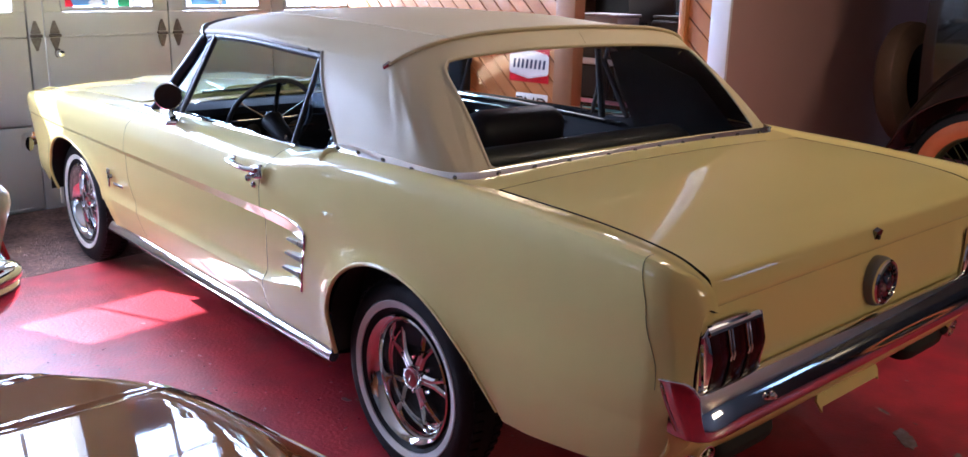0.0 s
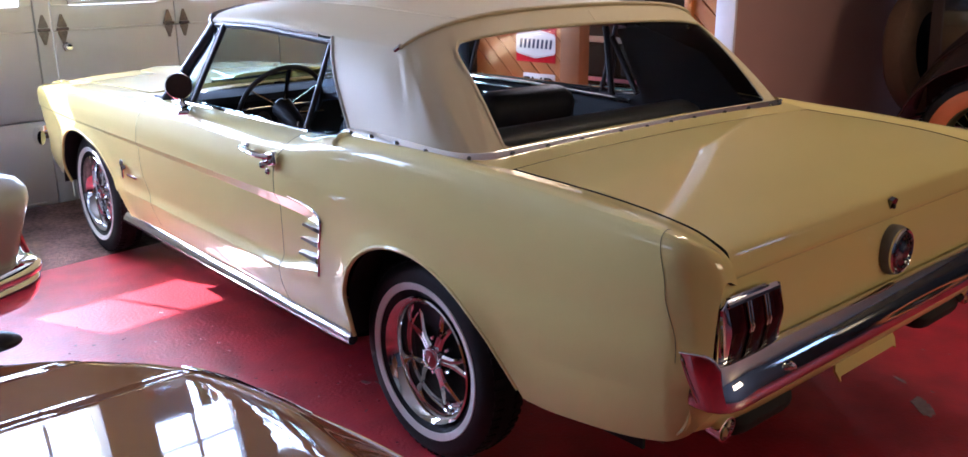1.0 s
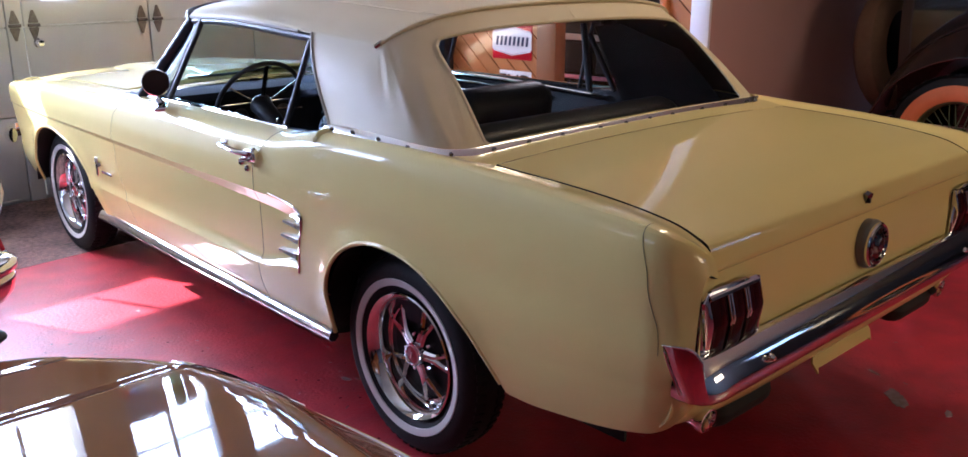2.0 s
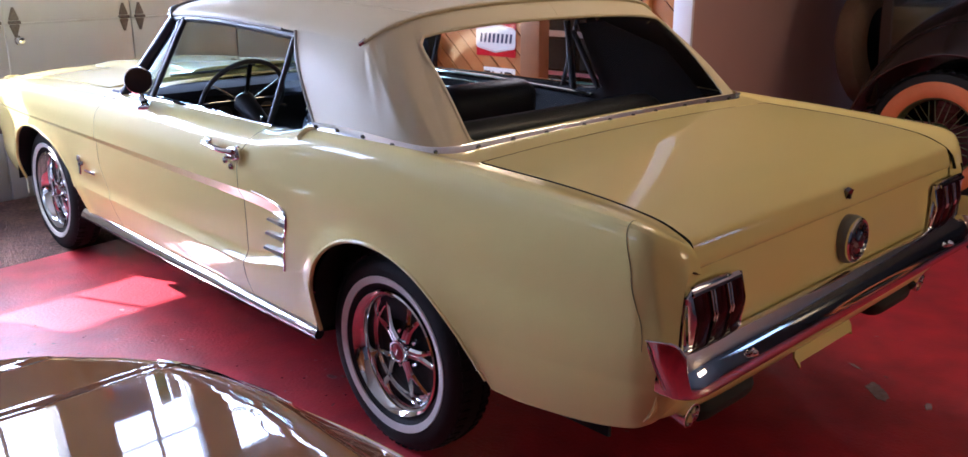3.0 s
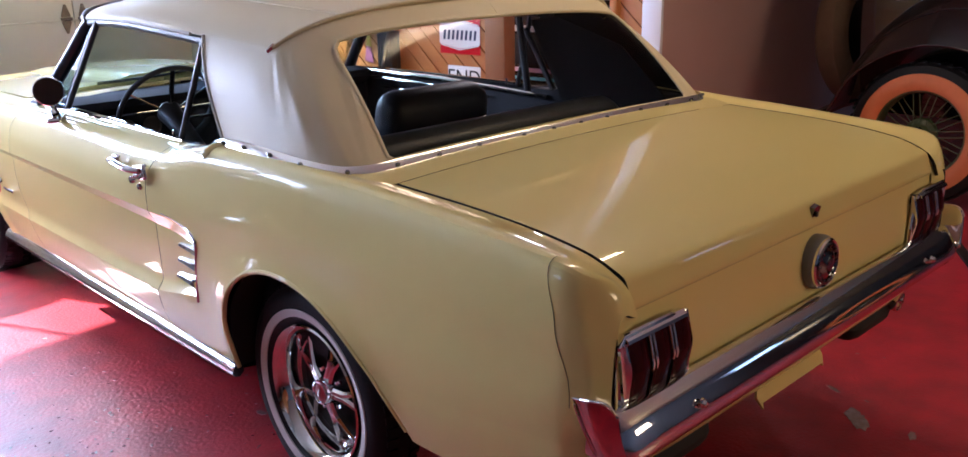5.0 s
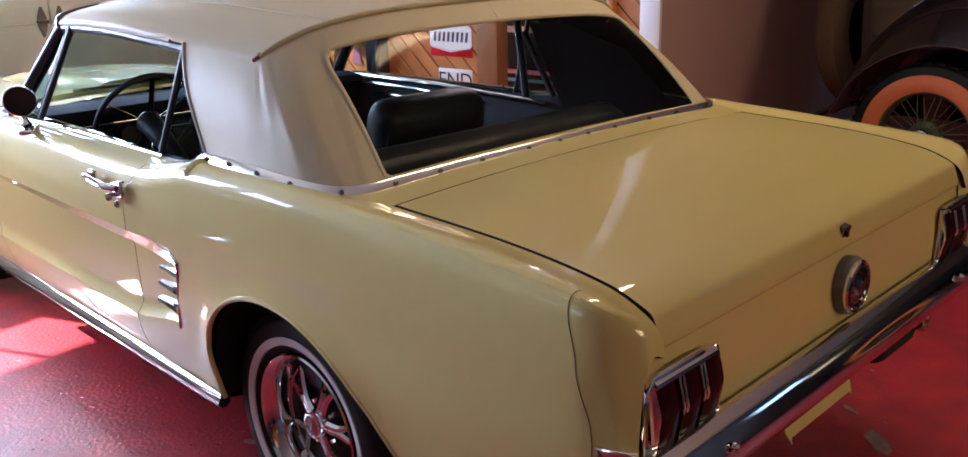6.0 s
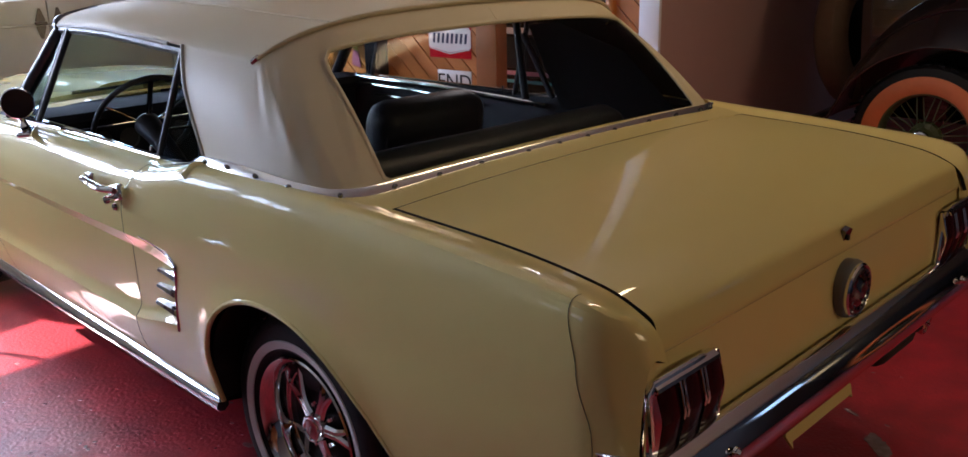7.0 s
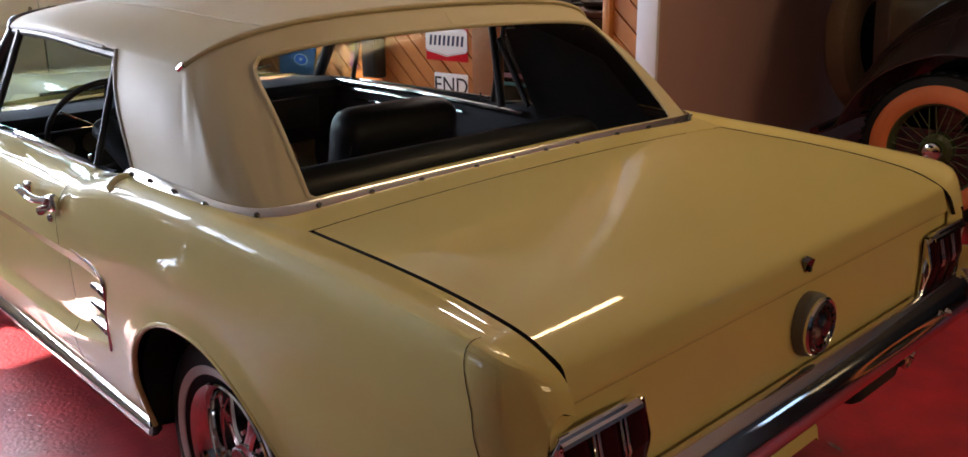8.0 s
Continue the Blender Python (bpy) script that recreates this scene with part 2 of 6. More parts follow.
# chipped paint, bare concrete showing
CHIP = mat("bare_concrete", (0.46, 0.37, 0.34), 0.8, grain=0.9, scale=40, tint=(0.16, 0.08, 0.075))
rnd = random.Random(5)
bm = bmesh.new()
spots = [(0.655, -0.873, 0.075), (0.67, -1.04, 0.03), (0.80, -0.73, 0.03), (-0.63, 0.53, 0.022), (-0.60, 0.50, 0.014), (-0.75, 0.35, 0.012)]
spots += [(rnd.gauss(-1.15, 0.22), rnd.gauss(0.75, 0.35), rnd.uniform(0.003, 0.008)) for _ in range(60)]
spots += [(rnd.uniform(-1.4, 1.6), rnd.uniform(-1.5, 2.3), rnd.uniform(0.003, 0.010)) for _ in range(90)]
for x, y, r in spots:
    a0 = rnd.uniform(0, 6)
    tilt, squash = rnd.uniform(0, 3), rnd.uniform(0.4, 0.8)
    pts = []
    for k in range(23):
        a = a0 + k * 0.27
        q = r * (0.8 + 0.2 * math.sin(2 * a + tilt) + rnd.uniform(-0.16, 0.16))
        dx, dy = q * math.cos(a), squash * q * math.sin(a)
        pts.append((x + dx * math.cos(tilt) - dy * math.sin(tilt), y + dx * math.sin(tilt) + dy * math.cos(tilt)))
    prism(bm, pts, 0.0015, pose(0, 0, 0.0))
pits = bmesh.new()
for _ in range(110):
    x, y, r = rnd.gauss(-1.10, 0.28), rnd.gauss(0.7, 0.4), rnd.uniform(0.002, 0.007)
    a0 = rnd.uniform(0, 6)
    prism(pits, [(x + r * rnd.uniform(0.4, 1.2) * math.cos(a0 + k * 0.7), y + r * rnd.uniform(0.4, 1.1) * math.sin(a0 + k * 0.7)) for k in range(9)], 0.001)
tagged(part("dark_scuffs", pits, mat("worn_dark_paint", (0.10, 0.012, 0.018), 0.8, grain=0.5, scale=60)), "dark scuffed pits in the red floor paint", "paint scuff", kind="stuff")
tagged(part("paint_chips", bm, CHIP), "small bare chips in the red floor paint", "paint chip", kind="stuff")


def wall(name, label, u0, u1, v0, v1, z0, z1, material):
    bm = boxed((u1 - u0, v1 - v0, z1 - z0), ROOM @ pose((u0 + u1) / 2, (v0 + v1) / 2, (z0 + z1) / 2))
    return structure(part(name, bm, material), label, "wall")


wall("wall_back", "plain painted rear wall", LEFT_U, 8, BACK_V - 0.15, BACK_V, 0, CEIL, BACK_PAINT)
for u, v in TUBES:
    tube = thing("tube_lamp", "plain white ceiling batten with a fluorescent tube, assumed out of view", "lamp", "ceiling tubes", m=ROOM @ pose(u, v, CEIL))
    part("batten", boxed((1.25, 0.06, 0.05), pose(0, 0, -0.025), 0.004), WHITE_PAINT, tube)
    for s in (-1, 1):
        part("tube_holder", boxed((0.02, 0.03, 0.05), pose(s * 0.60, 0, -0.07), 0.004), WHITE_PAINT, tube)
# Unseen slab added outside to cut the sunlight down to a short patch.
structure(part("sun_cut_slab", boxed((10.0, 1.0, 0.06), ROOM @ pose(-1.9, DOOR_V + 0.472, 2.12)), WHITE_PAINT), "plain unseen slab added outside to cut the sun above the door", "eave")
wall("wall_left", "plain painted side wall", LEFT_U - 0.15, LEFT_U, BACK_V, DOOR_V + 0.1, 0, CEIL, LEFT_PAINT)
wall("wall_far", "plain painted end wall", 8, 8.15, BACK_V, 6.0, 0, CEIL, MAUVE)
wall("wall_mauve", "matt mauve painted wall behind the vintage car", WALL_U + 0.002, 8, 0.704, 0.82, 0, CEIL, MAUVE)
wall("wall_office_back", "pale wall of the room beyond the opening", WALL_U, 8, 5.0, 5.15, 0, CEIL, WHITE_PAINT)
structure(part("ceiling", boxed((16, 11, 0.1), ROOM @ pose(0.7, 0.2, CEIL + 0.05)), CEILING), "plain pale ceiling boards", "ceiling")

# Unseen wall added outside; it keeps the sun out of the farther left leaves.
wall("sun_block_wall", "plain unseen wall added outside to block a second sun patch", -6.7, -2.05, DOOR_V + 0.85, DOOR_V + 1.0, 0, 2.05, WHITE_PAINT)

# windows in the left wall: frame, muntins and pane
for n_, v in enumerate(SIDE_WINDOWS):
    P = lambda dv, z, du: ROOM @ pose(LEFT_U + du, v + dv, 1.85 + z)
    bm = bmesh.new()
    for dv, z, sv, sz in ((0, -0.43, 1.12, 0.06), (0, 0.43, 1.12, 0.06), (-0.53, 0, 0.06, 0.80), (0.53, 0, 0.06, 0.80)):
        box(bm, (0.05, sv, sz), P(dv, z, 0.025), 0.004)
    side_window = structure(part("window_%d" % (n_ + 1), bm, TRIM_WHITE), "white framed window high in the side wall", "window")
    for dv in (-0.17, 0.17):
        part("muntin", boxed((0.02, 0.022, 0.80), P(dv, 0, 0.03)), TRIM_WHITE, side_window)
    part("muntin", boxed((0.02, 1.0, 0.022), P(0, 0, 0.032)), TRIM_WHITE, side_window)

# long low windows added unseen in the rear wall: one bluish with a blind, one warm to fill the tail
for n_, (ru, rz, rw, rh, watts, colour) in enumerate(ADDED_REAR_WINDOWS):
    bm = bmesh.new()
    for du, dz, sx, sz in ((0, -rh / 2 - 0.03, rw + 0.12, 0.06), (0, rh / 2 + 0.03, rw + 0.12, 0.06), (-rw / 2 - 0.03, 0, 0.06, rh), (rw / 2 + 0.03, 0, 0.06, rh)):
        box(bm, (sx, 0.05, sz), ROOM @ pose(ru + du, BACK_V + 0.025, rz + dz), 0.004)
    added_rear_frame = structure(part("window_%d" % (n_ + 3), bm, TRIM_WHITE), "long low white framed window added unseen in the rear wall", "window")
    for k in range(7 if n_ == 0 else 0):
        part("blind_slat", boxed((rw, 0.002, 0.022), ROOM @ pose(ru, BACK_V + 0.045, rz - rh / 2 + rh * (k + 0.5) / 7, 18)), LEFT_PAINT, added_rear_frame)
    for k in range(0 if n_ == 0 else 3):
        part("muntin", boxed((0.024, 0.02, rh), ROOM @ pose(ru + rw * (k - 1) / 4, BACK_V + 0.035, rz)), TRIM_WHITE, added_rear_frame)

# folding garage door: leaves with a bottom panel, a rail and a window
front = thing("folding_garage_door", "white painted wooden folding garage door with windows", "garage door")
tagged(front, kind="structure")


def leaf(k):
    off = -0.1 if k < 0 else 0
    u0, u1 = -0.04 + BAY * k + 0.004 + off, -0.04 + BAY * (k + 1) - 0.004 + off
    c, w = (u0 + u1) / 2, u1 - u0
    P = lambda du, z, dv=0: ROOM @ pose(c + du, DOOR_V + 0.02 + dv, z)
    bm = bmesh.new()
    box(bm, (w, 0.04, 0.50), P(0, 0.27), 0.003)
    box(bm, (w + 0.006, 0.03, 0.03), P(0, 0.012, 0.01))
    box(bm, (w, 0.04, 0.515), P(0, 0.787), 0.003)
    box(bm, (w, 0.04, 0.145), P(0, 1.125), 0.003)
    for s in (-1, 1):
        sw = (0.06 if s < 0 else 0.075) if k < 0 else 0.115
        box(bm, (sw, 0.044, 0.84), P(s * (w / 2 - sw / 2), 1.618), 0.003)
    box(bm, (w, 0.04, 0.56), P(0, 2.32), 0.003)
    for z in (0.02, 1.05):
        box(bm, (w - 0.14, 0.014, 0.012), P(0, z, -0.022), 0.004)
    box(bm, (w + 0.006, 0.012, 1.19), P(0, 0.585, 0.028))
    box(bm, (0.05, 0.012, 2.6), P(w / 2, 1.30, 0.030 + 0.014))
    panel = part("door_leaf", bm, WHITE_PAINT, front)
    bm = bmesh.new()
    for du, dz, sx, sz in ((0, -0.436 if k < 0 else -0.407, 0.66 if k < 0 else 0.60, 0.028), (0, 0.407, 0.60, 0.028), (-0.29 if k >= 0 else -0.36, 0, 0.028, 0.79), (0.342 if k < 0 else 0.302, 0, 0.028, 0.79)):
        box(bm, (sx, 0.016, sz), P(du, 1.62 + dz, -0.028), 0.003)
    part("window_frame", bm, WHITE_PAINT, panel)
    if k != -3:
        part("muntin", boxed((0.56, 0.02, 0.024), P(0, 1.64)), WHITE_PAINT, panel)
        part("muntin", boxed((0.024, 0.018, 0.80), P(0, 1.62)), WHITE_PAINT, panel)
    pane = part("pane", boxed((0.58, 0.004, 0.80), P(0, 1.62, 0.01)), GLASS, panel)
    pane.visible_shadow = False
    return panel


leaves = [leaf(k) for k in range(-8, 3)]
part("door_post", boxed((0.092, 0.05, 2.6), ROOM @ pose(-0.09, DOOR_V + 0.022, 1.3), 0.003), WHITE_PAINT, front)


def hinge(u, z):
    bm = bmesh.new()
    M = ROOM @ pose(u, DOOR_V - 0.003, z, 90)
    prism(bm, [(-0.026, 0.012), (0.026, 0.012), (0.03, 0.02), (0.006, 0.088), (-0.006, 0.088), (-0.03, 0.02)], 0.005, M)
    prism(bm, [(-0.026, -0.012), (0.026, -0.012), (0.03, -0.02), (0.006, -0.088), (-0.006, -0.088), (-0.03, -0.02)], 0.005, M)
    sweep(bm, [M @ Vector((-0.034, 0, 0.007)), M @ Vector((0.034, 0, 0.007))], 0.010, 10)
    for x, y in ((0, 0.065), (-0.012, 0.03), (0.012, 0.03), (0, -0.065), (-0.012, -0.03), (0.012, -0.03)):
        box(bm, (0.008, 0.008, 0.004), M @ pose(x, y, 0.006), 0.002)
    return part("hinge", bm, GREY_STEEL, front, "diamond-shaped worn steel strap hinge")


for k in range(-4, 3):
    for du in (-0.055, 0.058):
        for z in (1.058, 0.35):
            hinge(-0.04 + BAY * k + du, z)
b2 = bmesh.new()
lathe(b2, [(0.0001, -0.045), (0.018, -0.044), (0.026, -0.034), (0.027, -0.024), (0.016, -0.014), (0.012, -0.004), (0.028, -0.003), (0.030, 0.002)], 24, (0, 0, 0), "y")
bmesh.ops.transform(b2, matrix=ROOM @ pose(0.033, DOOR_V, 0.952), verts=b2.verts)
part("door_knob", b2, CHROME, front, "round chrome door knob")
wall("wall_door_header", "white painted header over the folding door", LEFT_U, WALL_U + 0.2, DOOR_V - 0.0, DOOR_V + 0.1, 2.6, CEIL, WHITE_PAINT)

# papers and stickers in the windows
POSTER_BLUE = mat("poster_blue", (0.10, 0.28, 0.55), 0.5, grain=0.5, scale=9, tint=(0.25, 0.45, 0.7))
PAPER = mat("white_paper", (0.8, 0.8, 0.8), 0.7)
GREEN = mat("green_sticker", (0.03, 0.30, 0.12), 0.5)
for du, z, w_, h_, m_, lab in ((0.24, 1.34, 0.30, 0.22, POSTER_BLUE, "blue poster taped in the door window"), (0.485, 1.33, 0.085, 0.22, GREEN, "green sticker in the door window"), (0.57, 1.32, 0.075, 0.22, PAPER, "white printed notice in the door window"),
                               (1.10, 1.34, 0.28, 0.22, POSTER_BLUE, "blue poster taped in the door window"), (1.32, 1.33, 0.10, 0.2, PAPER, "white printed notice in the door window")):
    p = part("window_poster", boxed((w_, 0.002, h_), ROOM @ pose(du, DOOR_V + 0.022, z)), m_)
    tagged(p, lab, "poster", "papers in the garage door windows")
p = part("window_poster", prism(bmesh.new(), [(-0.05, 0), (0, -0.045), (0.05, 0), (0, 0.045)], 0.002, ROOM @ pose(0.30, DOOR_V + 0.018, 1.25, 90)), PAPER)
tagged(p, "white diamond sticker in the door window", "poster", "papers in the garage door windows")
p = part("window_poster", prism(bmesh.new(), [(-0.035, -0.04), (0.035, -0.04), (0.0, 0.05)], 0.002, ROOM @ pose(0.125, DOOR_V + 0.018, 1.262, 90)), SIGN_RED)
tagged(p, "small red triangular sticker in the door window", "poster", "papers in the garage door windows")

# pine partition with diagonal boards, opening and posts
bm = bmesh.new()
box(bm, (0.06, 2.13, CEIL), ROOM @ pose(WALL_U + 0.055, 2.94, CEIL / 2))
box(bm, (0.06, 0.16, CEIL), ROOM @ pose(WALL_U + 0.055, 0.90, CEIL / 2))
partition = structure(part("wall_partition", bm, PINE_DARK), "pine boarded partition with an opening", "wall")


def boards(v0, v1, z0, z1, pitch):
    """Diagonal boards clipped to a rectangle of the partition, rising towards the door or away from it."""
    w = 0.092
    dirn = Vector((1, pitch)).normalized()
    nrm = Vector((-dirn.y, dirn.x))
    spans = [nrm.dot(Vector((v, z))) for v in (v0, v1) for z in (z0, z1)]
    d = min(spans)
    while d < max(spans):
        poly = [Vector((v0, z0)), Vector((v1, z0)), Vector((v1, z1)), Vector((v0, z1))]
        for sgn, lim in ((1, d + 0.004), (-1, -(d + w - 0.004))):
            out = []
            for i, p in enumerate(poly):
                q = poly[(i + 1) % len(poly)]
                a, b = sgn * nrm.dot(p) - lim, sgn * nrm.dot(q) - lim
                if a >= 0:
                    out.append(p)
                if a * b < 0:
                    out.append(p + (q - p) * (a / (a - b)))
            poly = out
            if len(poly) < 3:
                break
        d += w
        if len(poly) < 3:
            continue
        bm = bmesh.new()
        prism(bm, [(p.x, p.y) for p in poly], 0.016, ROOM @ Matrix(((0, 0, -1, WALL_U + 0.026), (1, 0, 0, 0), (0, 1, 0, 0), (0, 0, 0, 1))))
        yield bm


for bm in boards(1.885, 4.0, 0.0, CEIL, 0.95):
    part("board", bm, PINE, partition)
for bm in boards(0.825, 0.968, 0.0, CEIL, 0.95):
    part("board", bm, PINE, partition)
part("post", boxed((0.11, 0.15, CEIL), ROOM @ pose(WALL_U + 0.02, 1.81, CEIL / 2), 0.005), PINE_DARK, partition, "square pine post, shade put in as its brown colour")
part("jamb", boxed((0.10, 0.045, CEIL), ROOM @ pose(WALL_U + 0.025, 0.992, CEIL / 2), 0.004), PINE, partition)
part("corner_trim", boxed((0.03, 0.118, CEIL), ROOM @ pose(WALL_U + 0.004, 0.762, CEIL / 2), 0.006), TRIM_WHITE, partition, "white painted corner trim")


def plate(name, label, v0, v1, z0, z1, material):
    t = thing(name, label, "sign", m=ROOM @ Matrix(((0, 0, -1, WALL_U + 0.008), (-1, 0, 0, (v0 + v1) / 2), (0, 1, 0, (z0 + z1) / 2), (0, 0, 0, 1))))
    w, h = v1 - v0, z1 - z0
    bm = boxed((w, h, 0.004), pose(0, 0, 0.0), 0.0015)
    part("panel", bm, material, t)
    return t, w, h


sign, w, h = plate("enamel_sign", "red and white enamel sign with dark lettering bars", 1.953, 2.283, 0.795, 1.035, SIGN_RED)
hx = [(-w / 2, -0.055), (0, -0.085), (w / 2, -0.055), (w / 2, 0.055), (0, 0.085), (-w / 2, 0.055)]
part("white_band", prism(bmesh.new(), hx, 0.002, pose(0, 0, 0.003)), SIGN_WHITE, sign)
for s in (-1, 1):
    bm = bmesh.new()
    sweep(bm, [(-w / 2 + 0.01, s * 0.062, 0.0045), (0, s * 0.092, 0.0045), (w / 2 - 0.01, s * 0.062, 0.0045)], 0.004, 6)
    part("white_line", bm, SIGN_WHITE, sign)
for k in range(8):
    bm = bmesh.new()
    x = -0.125 + k * 0.0355
    prism(bm, [(x - 0.009, -0.03), (x + 0.009, -0.03), (x + 0.017, 0.03), (x - 0.001, 0.03)], 0.001, pose(0, 0, 0.005))
    part("lettering_bar", bm, SIGN_NAVY, sign)

endsign, w, h = plate("road_sign", "white road sign lettered END, leaning on the pine boards", 1.955, 2.222, 0.56, 0.722, SIGN_WHITE)
tx = bpy.data.curves.new("lettering", "FONT")
tx.body, tx.size, tx.align_x, tx.extrude = "END", 0.135, "CENTER", 0.001
tx.materials.append(BLACK)
letters = new("lettering", tx)
letters.parent, letters.matrix_basis = endsign, pose(0, -0.035, 0.003)

# poster, pennant, speaker and hook rail on the boards nearer the folding door
ON_BOARDS = lambda v, z, d=0.006: ROOM @ Matrix(((0, 0, -1, WALL_U + d), (-1, 0, 0, v), (0, 1, 0, z), (0, 0, 0, 1)))
POSTER_DEEP = mat("deep_blue_print", (0.03, 0.12, 0.34), 0.4, grain=0.5, scale=14, tint=(0.06, 0.22, 0.45))
OVAL_BLUE = mat("bright_blue_enamel", (0.02, 0.16, 0.75), 0.25, coat=0.5)
poster = thing("wall_poster", "blue poster with a bright oval, pinned on the pine boards", "poster", m=ON_BOARDS(3.50, 0.78))
part("sheet", boxed((0.42, 0.34, 0.003), Matrix(), 0.001), POSTER_DEEP, poster)
oval = [(0.062 * math.cos(k * math.pi / 18), 0.034 * math.sin(k * math.pi / 18)) for k in range(36)]
part("oval_rim", prism(bmesh.new(), [(x * 1.12, y * 1.16) for x, y in oval], 0.002, pose(0.03, -0.06, 0.002)), SIGN_WHITE, poster)
part("oval", prism(bmesh.new(), oval, 0.002, pose(0.03, -0.06, 0.0035)), OVAL_BLUE, poster)
part("oval_mark", prism(bmesh.new(), [(-0.025, -0.006), (-0.004, -0.003), (0.006, -0.012), (0.010, 0.0), (0.026, 0.006), (0.004, 0.007), (-0.004, 0.014), (-0.008, 0.003)], 0.001, pose(0.03, -0.06, 0.0052)), SIGN_WHITE, poster)
pennant = thing("felt_pennant", "pink and yellow felt pennant hanging on the pine boards", "pennant", m=ON_BOARDS(2.93, 0.80) @ Matrix.Scale(0.72, 4))
part("pink_half", prism(bmesh.new(), [(-0.065, -0.13), (0.05, -0.15), (0.03, 0.0), (-0.035, 0.01)], 0.003), mat("pink_felt", (0.36, 0.10, 0.15), 0.9, grain=0.3, scale=40), pennant)
part("yellow_half", prism(bmesh.new(), [(-0.035, 0.01), (0.03, 0.0), (0.012, 0.17), (-0.005, 0.18)], 0.003), mat("yellow_felt", (0.46, 0.33, 0.03), 0.9, grain=0.3, scale=40), pennant)
speaker = thing("wall_speaker", "small black loudspeaker fixed to the pine boards", "loudspeaker", m=ON_BOARDS(2.70, 0.79))
part("cabinet", boxed((0.13, 0.26, 0.09), pose(0, 0, 0.045), 0.008), BLACK, speaker)
part("grille", boxed((0.11, 0.24, 0.006), pose(0, 0, 0.092), 0.002), DARK, speaker)
rail = thing("hook_rail", "black iron hook rail on the pine boards", "hook rail", m=ON_BOARDS(2.42, 1.02))
part("bar", boxed((0.24, 0.018, 0.006), pose(0, 0, 0.004), 0.002), BLACK, rail)
for k in range(4):
    part("hook", sweep(bmesh.new(), catmull([(-0.09 + 0.06 * k, 0, 0.006), (-0.09 + 0.06 * k, -0.02, 0.012), (-0.09 + 0.06 * k, -0.04, 0.03), (-0.09 + 0.06 * k, -0.02, 0.045)], 8), 0.004, 6), BLACK, rail)

# ---- the yellow convertible: rear axle at y = 0, nose towards +y ----
car = thing("convertible_car", "pale yellow classic convertible with its cream vinyl top raised", "car")

BASE = 2.743
low_a = ip((-1.0, 0.77), (-0.9, 0.80), (-0.5, 0.815), (0.3, 0.805), (2.2, 0.80), (3.2, 0.78), (3.5, 0.74))
low_z = ip((-1.0, 0.53), (-0.95, 0.46), (-0.9, 0.432), (-0.65, 0.388), (-0.53, 0.378), (-0.48, 0.379), (-0.43, 0.386), (-0.3, 0.38), (0.2, 0.31), (0.4, 0.305), (2.2, 0.315), (3.1, 0.33), (3.5, 0.36))
lip_a = ip((-1.0, 0.785), (-0.9, 0.822), (-0.5, 0.838), (0.4, 0.838), (2.0, 0.832), (2.75, 0.828), (3.3, 0.80), (3.5, 0.76))
lip_z = ip((-1.0, 0.56), (-0.5, 0.52), (0.2, 0.49), (0.46, 0.475), (0.75, 0.43), (2.1, 0.435), (2.6, 0.46), (3.5, 0.46))
crease_a = ip((-1.0, 0.80), (-0.9, 0.829), (-0.5, 0.842), (0.0, 0.848), (0.7, 0.852), (1.9, 0.846), (2.75, 0.836), (3.2, 0.815), (3.5, 0.785))
crease_z = ip((-1.0, 0.70), (0.2, 0.68), (0.4, 0.672), (0.46, 0.69), (0.60, 0.703), (3.0, 0.70), (3.5, 0.69))
mid_a = ip((-1.0, 0.80), (-0.9, 0.832), (-0.4, 0.842), (0.1, 0.851), (0.45, 0.852), (0.75, 0.846), (1.9, 0.834), (2.75, 0.824), (3.2, 0.81), (3.5, 0.785))
mid_z = ip((-1.0, 0.765), (-0.95, 0.80), (0.75, 0.79), (3.5, 0.77))
sh_a = ip((-1.0, 0.785), (-0.9, 0.815), (-0.4, 0.815), (0.0, 0.822), (0.35, 0.824), (0.75, 0.812), (1.9, 0.798), (2.75, 0.788), (3.3, 0.775), (3.5, 0.755))
sh_z = ip((-1.0, 0.812), (-0.985, 0.853), (-0.96, 0.884), (-0.9, 0.904), (-0.67, 0.917), (-0.4, 0.930), (0.0, 0.938), (0.3, 0.930), (0.6, 0.885), (0.8, 0.876), (1.3, 0.875), (1.9, 0.862), (2.75, 0.838), (3.5, 0.79))
top_a = ip((-1.0, 0.715), (-0.33, 0.715), (-0.2, 0.74), (0.0, 0.765), (0.3, 0.755), (0.6, 0.745), (1.9, 0.735), (2.1, 0.70), (3.5, 0.66))
top_z = ip((-1.0, 0.800), (-0.985, 0.838), (-0.96, 0.862), (-0.865, 0.896), (-0.6, 0.922), (-0.33, 0.931), (0.0, 0.948), (0.3, 0.940), (0.6, 0.905), (1.3, 0.900), (1.9, 0.885), (2.75, 0.856), (3.5, 0.80))
cove = ip((0.3, 0.027), (0.46, 0.026), (0.7, 0.021), (1.4, 0.014), (2.05, 0.009), (2.6, 0.007), (3.3, 0.005), (3.5, 0.004))
crown = ip((-0.98, 0.858), (-0.95, 0.870), (-0.90, 0.887), (-0.85, 0.901), (-0.6, 0.931), (-0.33, 0.944))


def scoop_y(z):
    return 0.402 + (0.669 - z) * 0.28


